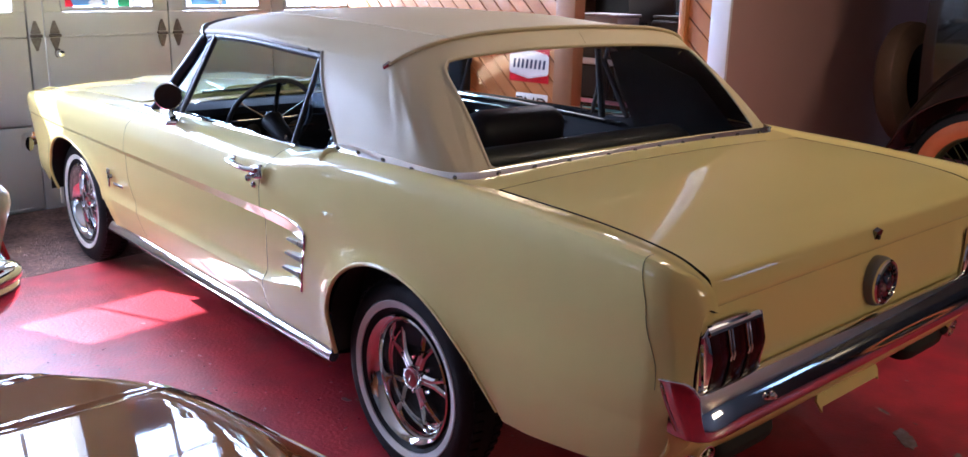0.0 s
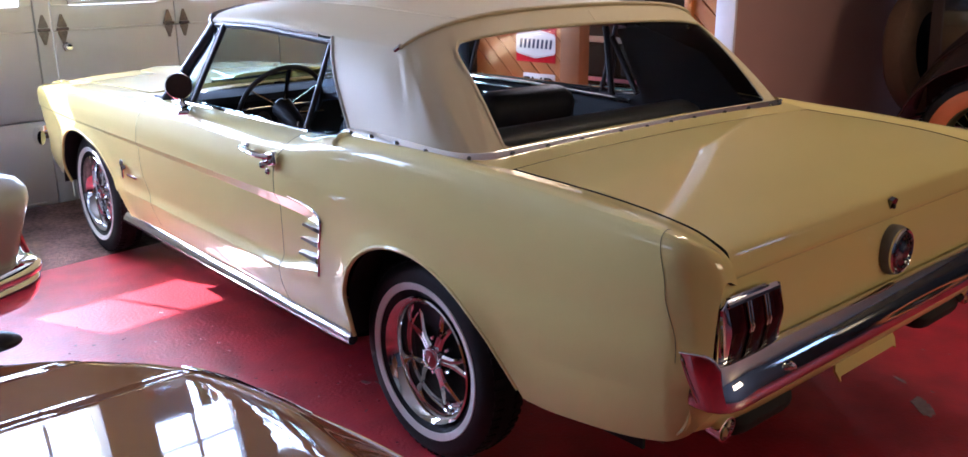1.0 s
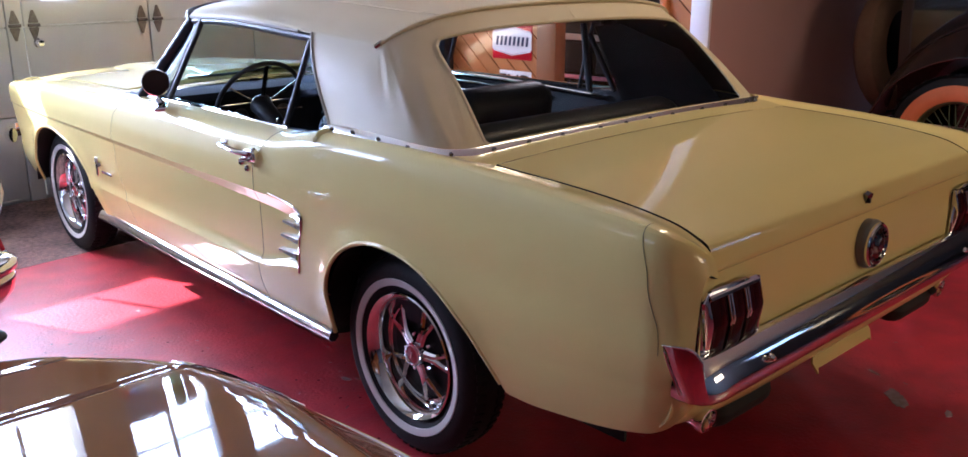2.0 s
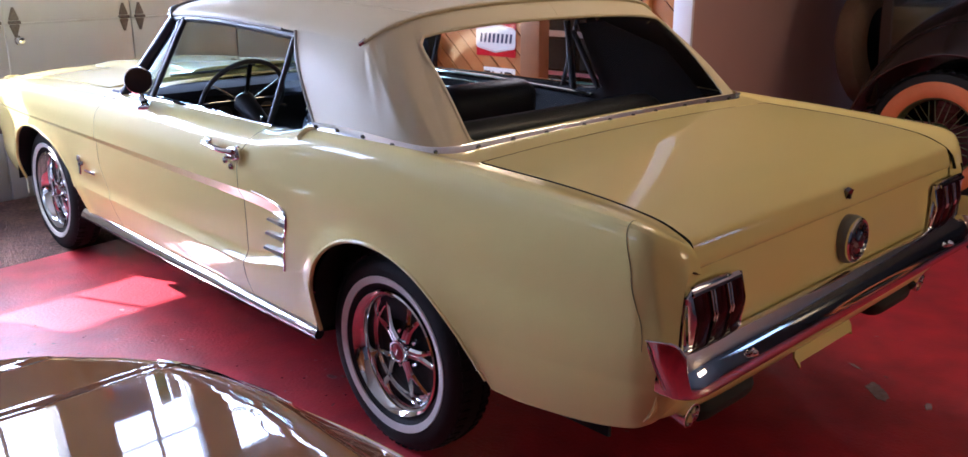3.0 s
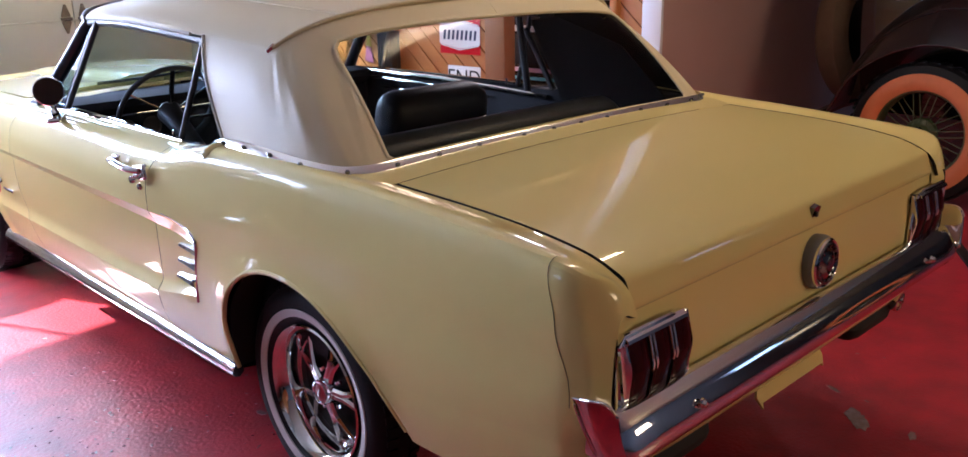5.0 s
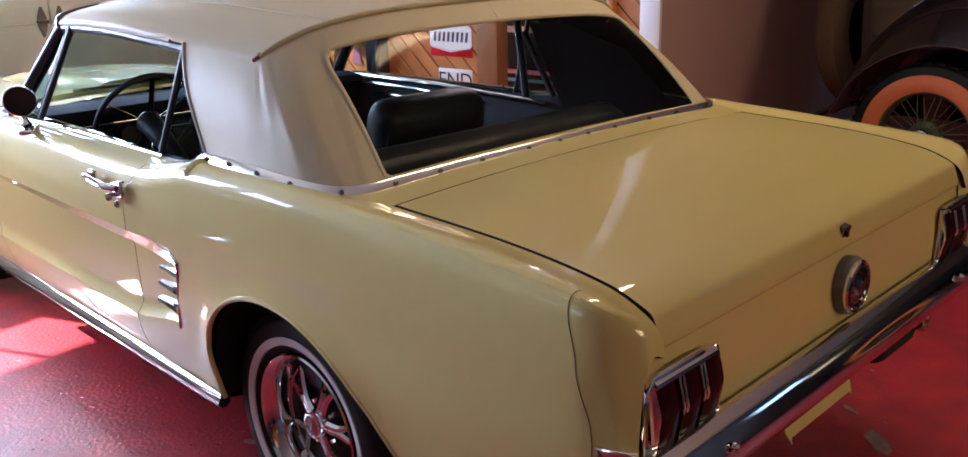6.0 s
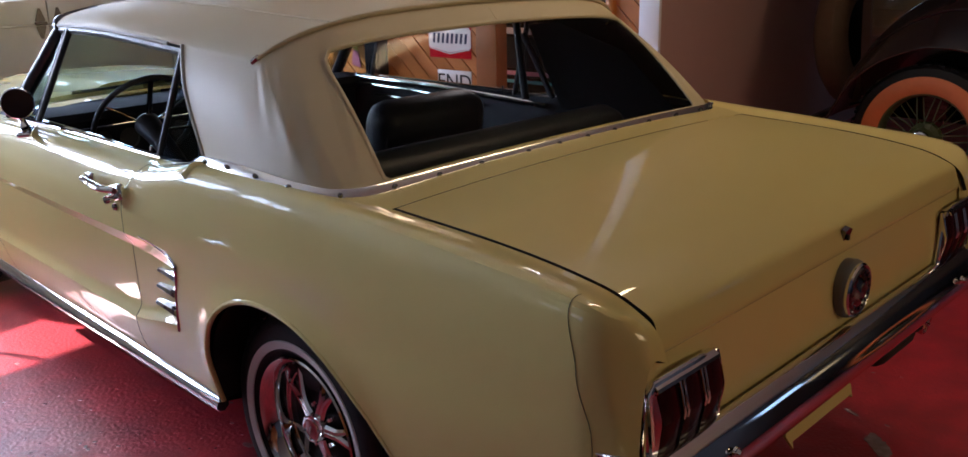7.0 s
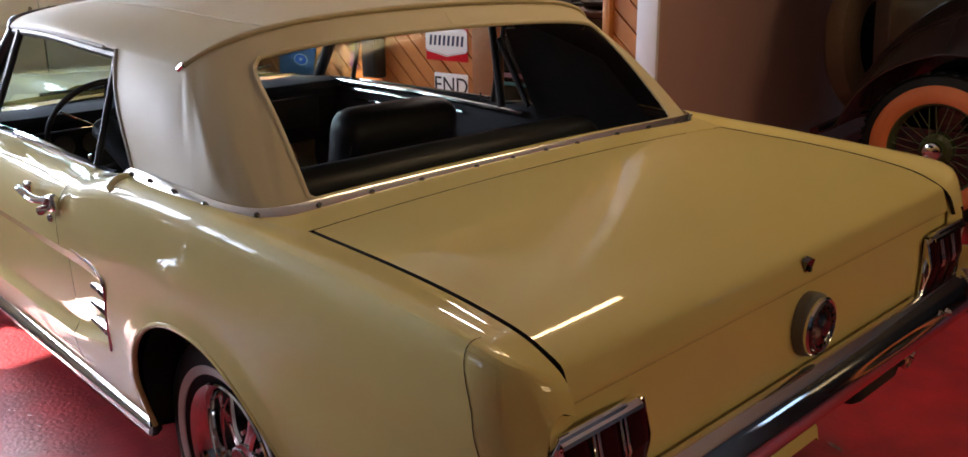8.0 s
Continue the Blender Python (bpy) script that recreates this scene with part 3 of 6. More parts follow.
def arch(y, z, back=True):
    """How far (y, z) lies outside the edge of its wheel opening, and the edge's radius there."""
    cy = 0.0 if y < 1.4 else BASE
    r, a = math.hypot(y - cy, z - 0.32), math.degrees(math.atan2(max(z - 0.32, 0.0) if y < cy else z - 0.32, y - cy))
    edge = rear_edge(a) if y < 1.4 else front_edge(a)
    return r - edge, r, edge, cy


rear_edge = ip((-60, 0.325), (8, 0.303), (30, 0.338), (60, 0.347), (90, 0.351), (115, 0.366), (135, 0.388), (147, 0.406), (160, 0.437), (172, 0.474), (176, 0.50))
front_edge = ip((-60, 0.30), (10, 0.30), (45, 0.322), (90, 0.327), (120, 0.36), (146, 0.455), (164, 0.53), (176, 0.58))


def side_point(y, s):
    """A point (|x|, y, z) of the body's flank: s from 0 at the sill to 1 at the shoulder's inner edge."""
    B, L, K = (low_a(y), low_z(y)), (lip_a(y), lip_z(y)), (crease_a(y), crease_z(y))
    if s < 0.14:
        f = s / 0.14
        a, z = B[0] + (L[0] - B[0]) * math.sin(f * math.pi / 2), B[1] + (L[1] - B[1]) * f
    elif s < 0.5:
        f = (s - 0.14) / 0.36
        # a narrow undercut below the crease, then the hollow, then a soft rib along its foot
        step = 1 - 2.0 * cove(y) / (K[1] - L[1])
        h = step * f / 0.89 if f < 0.89 else step + (1 - step) * (f - 0.89) / 0.11
        a, z = L[0] + (K[0] - L[0]) * h + 0.006 * math.sin(math.pi * h), L[1] + (K[1] - L[1]) * h
        inside = smooth(-0.004, 0.004, y - scoop_y(z)) * cove(y)
        a -= inside * min(1.0, smooth(0, 0.2, f), (1 - f) / 0.11)
    else:
        f = (s - 0.5) / 0.5
        pts = [K, (mid_a(y), mid_z(y)), (sh_a(y), sh_z(y)), (top_a(y), top_z(y))]
        x = f * 3
        i = min(int(x), 2)
        t = x - i
        ext = [(2 * K[0] - pts[1][0], 2 * K[1] - pts[1][1]), *pts, (2 * pts[3][0] - pts[2][0], pts[3][1])]
        p = ext[i:i + 4]
        a, z = (0.5 * (2 * p[1][c] + (p[2][c] - p[0][c]) * t + (2 * p[0][c] - 5 * p[1][c] + 4 * p[2][c] - p[3][c]) * t * t
                       + (3 * p[1][c] - p[0][c] - 3 * p[2][c] + p[3][c]) * t**3) for c in (0, 1))
        # over the hip and the doors the side stands up straight before it turns in
        a += 0.0065 * math.exp(-((x - 1.78) / 0.30) ** 2) * smooth(-0.5, -0.05, y) * (1 - 0.7 * smooth(0.55, 0.9, y)) * smooth(2.4, 1.9, y)
    a += 0.0045 * math.exp(-((s - 0.150) / 0.020) ** 2) * smooth(0.42, 0.62, y) * smooth(2.35, 2.1, y)
    out, r, edge, cy = arch(y, z)
    if z < sh_z(y) - 0.05:
        a += 0.010 * math.exp(-(max(out, 0) / 0.036) ** 2) * smooth(-0.55, -0.3, y if cy == 0 else 0.0)
    # the tail end rounds inwards
    turn = -0.947 - 0.028 * smooth(0.88, 0.66, z)
    if y < turn + 0.006:
        q = turn + 0.006 - y
        a -= 0.65 * (q * q / 0.024 if q < 0.012 else q - 0.006) * smooth(0.70, 0.79, a)
    return a, z


S_STEPS = [0, 0.035, 0.07, 0.105, 0.125, 0.14, 0.155, 0.17, 0.185, 0.20, 0.212, 0.23, 0.26, 0.30, 0.35, 0.40, 0.44, 0.4604, 0.475, 0.49, 0.5] + [0.5 + 0.5 * k / 22 for k in range(1, 23)]


def flank(columns, side, cut=True, dx=0.0):
    """A panel of the flank: columns are functions of z that give y; the wheel openings are cut out."""
    bm = bmesh.new()
    rows, flat = [], []
    for col in columns:
        row = []
        for s in S_STEPS:
            y = col(0.6)
            for _ in range(3):
                a, z = side_point(y, s)
                y = col(z)
            a, z = side_point(y, s)
            row.append((side * (a - dx), y, z))
        rows.append(row)
    grid(bm, rows)
    if cut:
        out = {v: arch(v.co.y, v.co.z)[0] if v.co.z < 0.74 else 1 for v in bm.verts}
        gone = [f for f in bm.faces if max(out[v] for v in f.verts) < 0.001]
        bmesh.ops.delete(bm, geom=gone, context="FACES")
        for v in bm.verts:
            if v.co.z < 0.74 and out[v] < 0:
                for _ in range(4):
                    o = arch(v.co.y, v.co.z)[0]
                    gy, gz = (arch(v.co.y + 1e-3, v.co.z)[0] - o) / 1e-3, (arch(v.co.y, v.co.z + 1e-3)[0] - o) / 1e-3
                    n2 = gy * gy + gz * gz
                    v.co.y -= o * gy / n2
                    v.co.z -= o * gz / n2
    return bm


door_rear = lambda z: 0.690 + 0.03 * smooth(0.60, 0.35, z) - 0.075 * smooth(0.80, 0.90, z)
door_front = lambda z: 1.905 - 0.11 * smooth(0.62, 0.33, z) - 0.09 * smooth(0.80, 0.89, z)
GAP = 0.0016


def lerp_cols(f, g, n, first=0, last=1):
    return [lambda z, k=k: f(z) + (g(z) - f(z)) * k for k in (first + (last - first) * i / n for i in range(n + 1))]


for side, word in ((-1, "left"), (1, "right")):
    n = 96 if side < 0 else 60
    tail = [lambda z, y=y: y for y in [-1.0, -0.995, -0.989, -0.983, -0.977, -0.971, -0.965, -0.959, -0.953, -0.947] + [-0.94 + 1.36 * k / n for k in range(n)] if y < 0.33]
    tail_end = lambda z: 0.33
    cols = tail + lerp_cols(tail_end, lambda z: scoop_y(z) - 0.005, 5)[0:] + [lambda z: scoop_y(z) + 0.001, lambda z: scoop_y(z) + 0.005]
    cols += lerp_cols(lambda z: scoop_y(z) + 0.005, lambda z: door_rear(z) - GAP, 12)[1:]
    quarter = part("quarter_panel", flank(cols, side), [YELLOW, DARK], car, angle=21)
    thicken(quarter, 0.010, rim=True)
    door = part("door", flank(lerp_cols(lambda z: door_rear(z) + GAP, lambda z: door_front(z) - GAP, 40), side, False), [YELLOW, DARK], car, angle=21)
    thicken(door, 0.012, rim=True)
    fcols = lerp_cols(lambda z: door_front(z) + GAP, lambda z: 2.1, 8) + [lambda z, f=k / 80: 2.1 + (1.34 - 0.13 * smooth(0.72, 0.52, z)) * f for k in range(1, 81)]
    fender = part("front_fender", flank(fcols, side), [YELLOW, DARK], car, angle=21)
    thicken(fender, 0.010, rim=True)
    # dark sheet added behind the gaps, for the shade that shows through them
    lining = part("gap_backing", flank([lambda z, y=y: y for y in (0.55, 0.62, 0.7, 0.8, 1.7, 1.8, 1.9, 2.0)], side, False, 0.022), DARK, car)

    # rolled lips of the wheel openings
    for cy, edge, y_on in ((0.0, rear_edge, 0.0), (BASE, front_edge, BASE)):
        bm = bmesh.new()
        pts = []
        for k in range(61):
            a = -6 + 176 * k / 60 if cy == 0 else -4 + 172 * k / 60
            r = edge(a)
            y, z = cy + r * math.cos(radians(a)), 0.32 + r * math.sin(radians(a))
            lo, hi = 0.0, 0.7
            for _ in range(18):
                m_ = (lo + hi) / 2
                lo, hi = (m_, hi) if side_point(y, m_)[1] < z else (lo, m_)
            pts.append((side * (side_point(y, lo)[0] - 0.004), y, max(z, low_z(y) - 0.004)))
        sweep(bm, pts, 0.0075, 8, up=(1, 0, 0))
        part("wheel_arch_lip", bm, YELLOW, car)
        bm = bmesh.new()
        rows = [[(side * x, cy + (p[1] - cy) * f, 0.32 + (p[2] - 0.32) * f) for p in pts] for x, f in ((0.825, 1.0), (0.80, 1.02), (0.70, 1.06), (0.50, 1.06))]
        grid(bm, rows)
        prism(bm, [(cy - 0.62, 0.18), (cy + 0.40, 0.18), (cy + 0.40, 0.74), (cy - 0.62, 0.74)], 0.01, Matrix(((0, 0, side, side * 0.5), (1, 0, 0, 0), (0, 1, 0, 0), (0, 0, 0, 1))))
        part("wheel_well", bm, DARK, car)

    # bright sill moulding
    bm = bmesh.new()
    prof = [(0.800, 0.262), (0.814, 0.265), (0.822, 0.272), (0.823, 0.278), (0.818, 0.290), (0.808, 0.304), (0.800, 0.309), (0.788, 0.306), (0.786, 0.275)]
    rows = [[(side * a, y, z + (0.004 * (y - 0.33))) for a, z in prof] for y in (0.325, 0.34, 0.6, 1.2, 1.8, 2.22, 2.235)]
    vs = grid(bm, rows, True)
    bm.faces.new(vs[0]), bm.faces.new(vs[-1])
    part("sill_moulding", bm, CHROME, car, "bright polished sill moulding")
    bm = bmesh.new()
    grid(bm, [[(side * a, y, z) for a, z in ((0.80, 0.285), (0.74, 0.275), (0.60, 0.275))] for y in (0.33, 1.3, 2.24)])
    part("underside", bm, DARK, car)

# underbody closes the car below
bm = bmesh.new()
box(bm, (1.15, 3.9, 0.05), pose(0, 1.35, 0.31))
part("floor_pan", bm, DARK, car)

# ---- boot lid and tail ----
LID = 0.705


def deck_z(x, y):
    f = min(abs(x) / 0.715, 1)
    return crown(y) + (top_z(y) - crown(y)) * f**2.2


def lid_front(x):
    return -0.326 + 0.012 * (1 - (x / LID) ** 2)


bm = bmesh.new()
xs = [LID * k / 18 for k in range(-18, 19)]
rows = []
for x in xs:
    f0 = lid_front(x)
    row = [(x, f0 + (-0.935 - f0) * k / 26, deck_z(x, f0 + (-0.935 - f0) * k / 26)) for k in range(27)]
    e = abs(x) / LID
    z0 = deck_z(x, -0.935)
    for y, dz in ((-0.950, -0.006), (-0.960, -0.0115), (-0.965, -0.0165), (-0.968, -0.022), (-0.971, -0.030), (-0.976, -0.044), (-0.980, -0.056), (-0.9815, -0.064), (-0.9805, -0.0695), (-0.978, -0.073), (-0.974, -0.0745)):
        row.append((x, y, z0 + dz))
    rows.append(row)
grid(bm, rows)
lid = thicken(part("boot_lid", bm, [YELLOW, DARK], car, "pale yellow boot lid with soft reflections"), 0.012, rim=True)

# panel between the top and the boot lid, and a dark gutter sheet as shade in the lid's gap
bm = bmesh.new()
rows = []
for k in range(41):
    x = -0.745 + 1.49 * k / 40
    yb = lid_front(max(min(x, LID), -LID)) + 0.004
    rows.append([(x, yb + (-0.17 - yb) * j / 4, deck_z(x, min(-0.33, yb)) + 0.0 + 0.003 * j) for j in range(5)])
grid(bm, rows)
part("deck_panel", bm, YELLOW, car)
bm = bmesh.new()
rows = [[(x, y, deck_z(x, y) - 0.030) for y in [-0.30 - 0.65 * k / 10 for k in range(11)]] for x in [-0.735 + 1.47 * k / 20 for k in range(21)]]
grid(bm, rows)
part("gutter", bm, DARK, car)

# tail panel, gently hollow, with the corners that hold the lights
bm = bmesh.new()
rows = []
for k in range(41):
    x = -0.760 + 1.52 * k / 40
    rows.append([(x, -0.9745 - 0.008 * math.sin(math.pi * j / 12) - 0.014 * (j / 12), 0.828 - 0.263 * j / 12 - 0.012 * (x / 0.76) ** 2 * (1 - j / 12)) for j in range(13)])
grid(bm, rows)
part("tail_panel", bm, YELLOW, car)
for side in (-1, 1):
    bm = bmesh.new()
    rows = []
    for j in range(11):
        z = 0.60 + 0.228 * j / 10
        rows.append([(side * (0.706 + 0.062 * f), -0.985 - 0.013 * f + 16.0 * max(z - 0.795, 0) ** 2, z) for f in [i / 6 for i in range(7)]])
    grid(bm, rows)
    part("tail_corner", bm, YELLOW, car)
    # seam between quarter panel and its end cap
    bm = bmesh.new()
    pts = []
    for k in range(24):
        s = 0.435 + 0.45 * k / 23
        z = side_point(-0.89, s)[1]
        y = -0.882 - 0.024 * smooth(0.91, 0.79, z) - 0.030 * smooth(0.80, 0.66, z)
        a, z = side_point(y, s)
        pts.append((side * (a + 0.0005), y, z))
    sweep(bm, pts, 0.0006, 6, up=(1, 0, 0))
    part("cap_seam", bm, DARK, car)

# rear valance under the bumper
bm = bmesh.new()
rows = []
for k in range(41):
    x = -0.80 + 1.60 * k / 40
    e = abs(x) / 0.80
    rows.append([(x, -1.000 + 0.045 * e**8 - 0.012 * math.sin(j / 6 * math.pi * 0.7) + 0.03 * (j / 6) ** 3, 0.570 - 0.110 * j / 6) for j in range(7)])
grid(bm, rows)
thicken(part("rear_valance", bm, YELLOW, car), 0.008)

# rear bumper: a bright blade that wraps round the corners
bm = bmesh.new()
prof = [(0.000, 0.640), (-0.012, 0.642), (-0.024, 0.637), (-0.036, 0.625), (-0.047, 0.608), (-0.055, 0.592), (-0.060, 0.577), (-0.062, 0.565), (-0.059, 0.554), (-0.050, 0.547), (-0.010, 0.545)]
rows = []
path = [(-0.782, -0.968, 90), (-0.784, -0.978, 80), (-0.782, -0.988, 60), (-0.776, -0.995, 36), (-0.766, -0.999, 16), (-0.745, -1.000, 4)]
path += [(-0.70 + 1.40 * k / 24, -1.000, 0) for k in range(25)]
path += [(-x, y, -a) for x, y, a in reversed(path[:6])]
for i, (x, y, a) in enumerate(path):
    d = Vector((math.sin(radians(-a)), -math.cos(radians(a)), 0))
    end = smooth(0.74, 0.785, abs(x))
    rows.append([(x - d.x * p * (1 - 0.45 * end), y - d.y * p * (1 - 0.1 * end), z) for p, z in prof])
vs = grid(bm, rows)
bumper = part("rear_bumper", bm, CHROME, car, "chrome rear bumper blade reflecting the red floor", 60)
# its end plates, taller, with bright rolled edges
for side in (-1, 1):
    b2 = bmesh.new()
    rows = []
    for f in [i / 8 for i in range(9)]:
        hi = Vector((0.850 - 0.022 * f**2, -0.966 - 0.082 * f, 0.680 + 0.012 * f - 0.03 * f**6))
        lo = Vector((0.828 - 0.022 * f**2, -1.002 - 0.054 * f, 0.574 - 0.012 * math.sin(3.14 * f)))
        rows.append([(side * (p.x + 0.004 * math.sin(math.pi * g)), p.y, p.z) for g in [i / 8 for i in range(9)] for p in [hi.lerp(lo, g)]])
    grid(b2, rows)
    plate = thicken(part("bumper_end", b2, CHROME, bumper, "tall chrome end plate reflecting the red floor", 60), 0.006)
    edge = [rows[0][i] for i in range(8, -1, -1)] + [r[0] for r in rows[1:]]
    part("rolled_edge", sweep(bmesh.new(), [(x + side * 0.001, y, z) for x, y, z in edge], 0.0035, 8), CHROME, plate)
for x in (-0.574, 0.574):
    b2 = bmesh.new()
    lathe(b2, [(0.0001, -0.008), (0.005, -0.007), (0.0075, -0.004), (0.008, 0.0), (0.010, 0.001), (0.0105, 0.006)], 18, (x, -1.062, 0.597), "y")
    part("bumper_bolt", b2, CHROME, bumper)

# tail lamps: bright bezel, three upright lenses that stand out like a roof's ridge
for side in (-1, 1):
    lamp = part("tail_lamp", boxed((0.186, 0.030, 0.140), pose(side * 0.656, -0.984, 0.695), 0.012, 3), DARK, car, "dark red three-bar tail lamp in a chrome bezel")
    ridge = lambda z: -1.000 - 0.017 * max(0.0, 1 - abs(z - 0.706) / (0.066 if z > 0.706 else 0.090)) ** 0.9
    bm = bmesh.new()
    o = [(-0.116, 0.064), (-0.106, 0.078), (0.036, 0.078), (0.070, 0.070), (0.096, 0.010), (0.102, -0.066), (0.094, -0.074), (-0.078, -0.074), (-0.098, -0.060)]
    sweep(bm, [(side * (0.648 - x), -1.000, 0.695 + z) for x, z in o], 0.0070, 8, closed=True, up=(0, 1, 0))
    part("bezel", bm, CHROME, lamp)
    # bright hood over the lenses
    bm = bmesh.new()
    rows = [[(side * x, y, z) for x in (0.570, 0.60, 0.66, 0.72, 0.756)] for y, z in ((-0.990, 0.774), (-1.002, 0.776), (-1.012, 0.770), (-1.014, 0.764), (-1.008, 0.758))]
    grid(bm, rows)
    thicken(part("hood", bm, CHROME, lamp), 0.003)
    for k in range(3):
        b2 = bmesh.new()
        rows = []
        for j in range(13):
            z = 0.620 + 0.142 * j / 12
            lean = side * 0.008 * (j / 12) * (k == 2)
            rows.append([(side * (0.648 + (k - 1) * 0.064) + 0.027 * g + lean, ridge(z) - 0.004 * (1 - abs(g) ** 3), z) for g in (-1, -0.8, -0.4, 0, 0.4, 0.8, 1)])
        grid(b2, rows)
        part("lens", b2, TAIL_RED, lamp, angle=12)
    for k in (-0.5, 0.5):
        for dx in (-0.0055, 0.0055):
            x = side * (0.648 + k * 0.064) + dx
            b2 = sweep(bmesh.new(), [(x, ridge(z) - 0.004, z) for z in (0.772, 0.760, 0.74, 0.72, 0.706, 0.694)], 0.0027, 8, up=(1, 0, 0))
            part("bar", b2, CHROME, lamp)
    # broad bright cheek on the outer side, with a narrow one on the inner
    for x0, x1 in ((0.741, 0.764), (0.552, 0.558)):
        b2 = bmesh.new()
        grid(b2, [[(side * (x0 + (x1 - x0) * g), ridge(z) * (1 - g) + (-0.992) * g - 0.003 * math.sin(math.pi * g), z) for g in (0, 0.25, 0.5, 0.75, 1)] for z in [0.625 + 0.145 * j / 10 for j in range(11)]])
        thicken(part("cheek", b2, CHROME, lamp), 0.003)

# filler cap and boot lock
b2 = bmesh.new()
lathe(b2, [(0.064, 0.012), (0.066, -0.012), (0.064, -0.020), (0.060, -0.024)], 40, (0.004, -0.986, 0.722), "y")
cap = part("filler_cap", b2, GREY_PAINT, car, "round chrome fuel filler cap with ribbed rim")
b2 = bmesh.new()
lathe(b2, [(0.060, -0.024), (0.061, -0.030), (0.057, -0.034), (0.053, -0.031)], 40, (0.004, -0.986, 0.722), "y")
part("cap_ring", b2, CHROME, cap)
b2 = bmesh.new()
lathe(b2, [(0.0535, -0.0305), (0.050, -0.036), (0.044, -0.0375), (0.040, -0.034), (0.036, -0.0345), (0.022, -0.041), (0.0185, -0.0385), (0.016, -0.0415), (0.0001, -0.044)], 40, (0.004, -0.986, 0.722), "y")
CAP_STEEL = mat("dark_chrome", (0.22, 0.23, 0.25), 0.12, 1.0, grain=0.6, scale=80, tint=(0.08, 0.08, 0.09))
part("cap_face", b2, CAP_STEEL, cap, angle=20)
for k in range(16):
    a = 2 * math.pi * k / 16
    part("cap_flute", boxed((0.004, 0.005, 0.011), pose(0.004 + 0.043 * math.cos(a), -1.0215, 0.722 + 0.043 * math.sin(a), 0, 90 - math.degrees(a), 0), 0.0015), CAP_STEEL, cap)
b2 = bmesh.new()
prism(b2, [(-0.016, 0.020), (0, 0.026), (0.016, 0.020), (0.014, -0.004), (0, -0.026), (-0.014, -0.004)], 0.012, pose(0.006, -0.966, 0.834, 90, 0, 0) @ pose(0, 0, 0, 14))
lock = part("boot_lock", b2, CAP_STEEL, car, "small chrome shield-shaped boot lock")
part("key_cover", boxed((0.010, 0.006, 0.012), pose(0.006, -0.981, 0.834), 0.002), BLACK, lock)

# exhaust tips and the plate bracket below the bumper
for x, z in ((-0.69, 0.460), (0.585, 0.452)):
    b2 = bmesh.new()
    lathe(b2, [(0.024, 0.06), (0.028, 0.0), (0.031, -0.028), (0.031, -0.036), (0.027, -0.037), (0.024, -0.022), (0.022, 0.05)], 24, (0, 0, 0), "y")
    part("exhaust_tip", b2, CHROME, car, "polished chrome exhaust tip", m=pose(x, -0.950, z, 8, 0, 0))
    part("silencer", boxed((0.26, 0.13, 0.09), pose(math.copysign(0.48, x), -0.90, 0.418), 0.045, 4), DARK, car)
b2 = bmesh.new()
prism(b2, [(-0.155, 0.0), (0.155, 0.0), (0.16, -0.018), (0.15, -0.044), (0.145, -0.036), (-0.145, -0.036), (-0.15, -0.050), (-0.165, -0.018)], 0.006, pose(-0.045, -0.968, 0.455, 68))
part("plate_bracket", b2, YELLOW, car, "pale yellow number plate bracket, no plate")

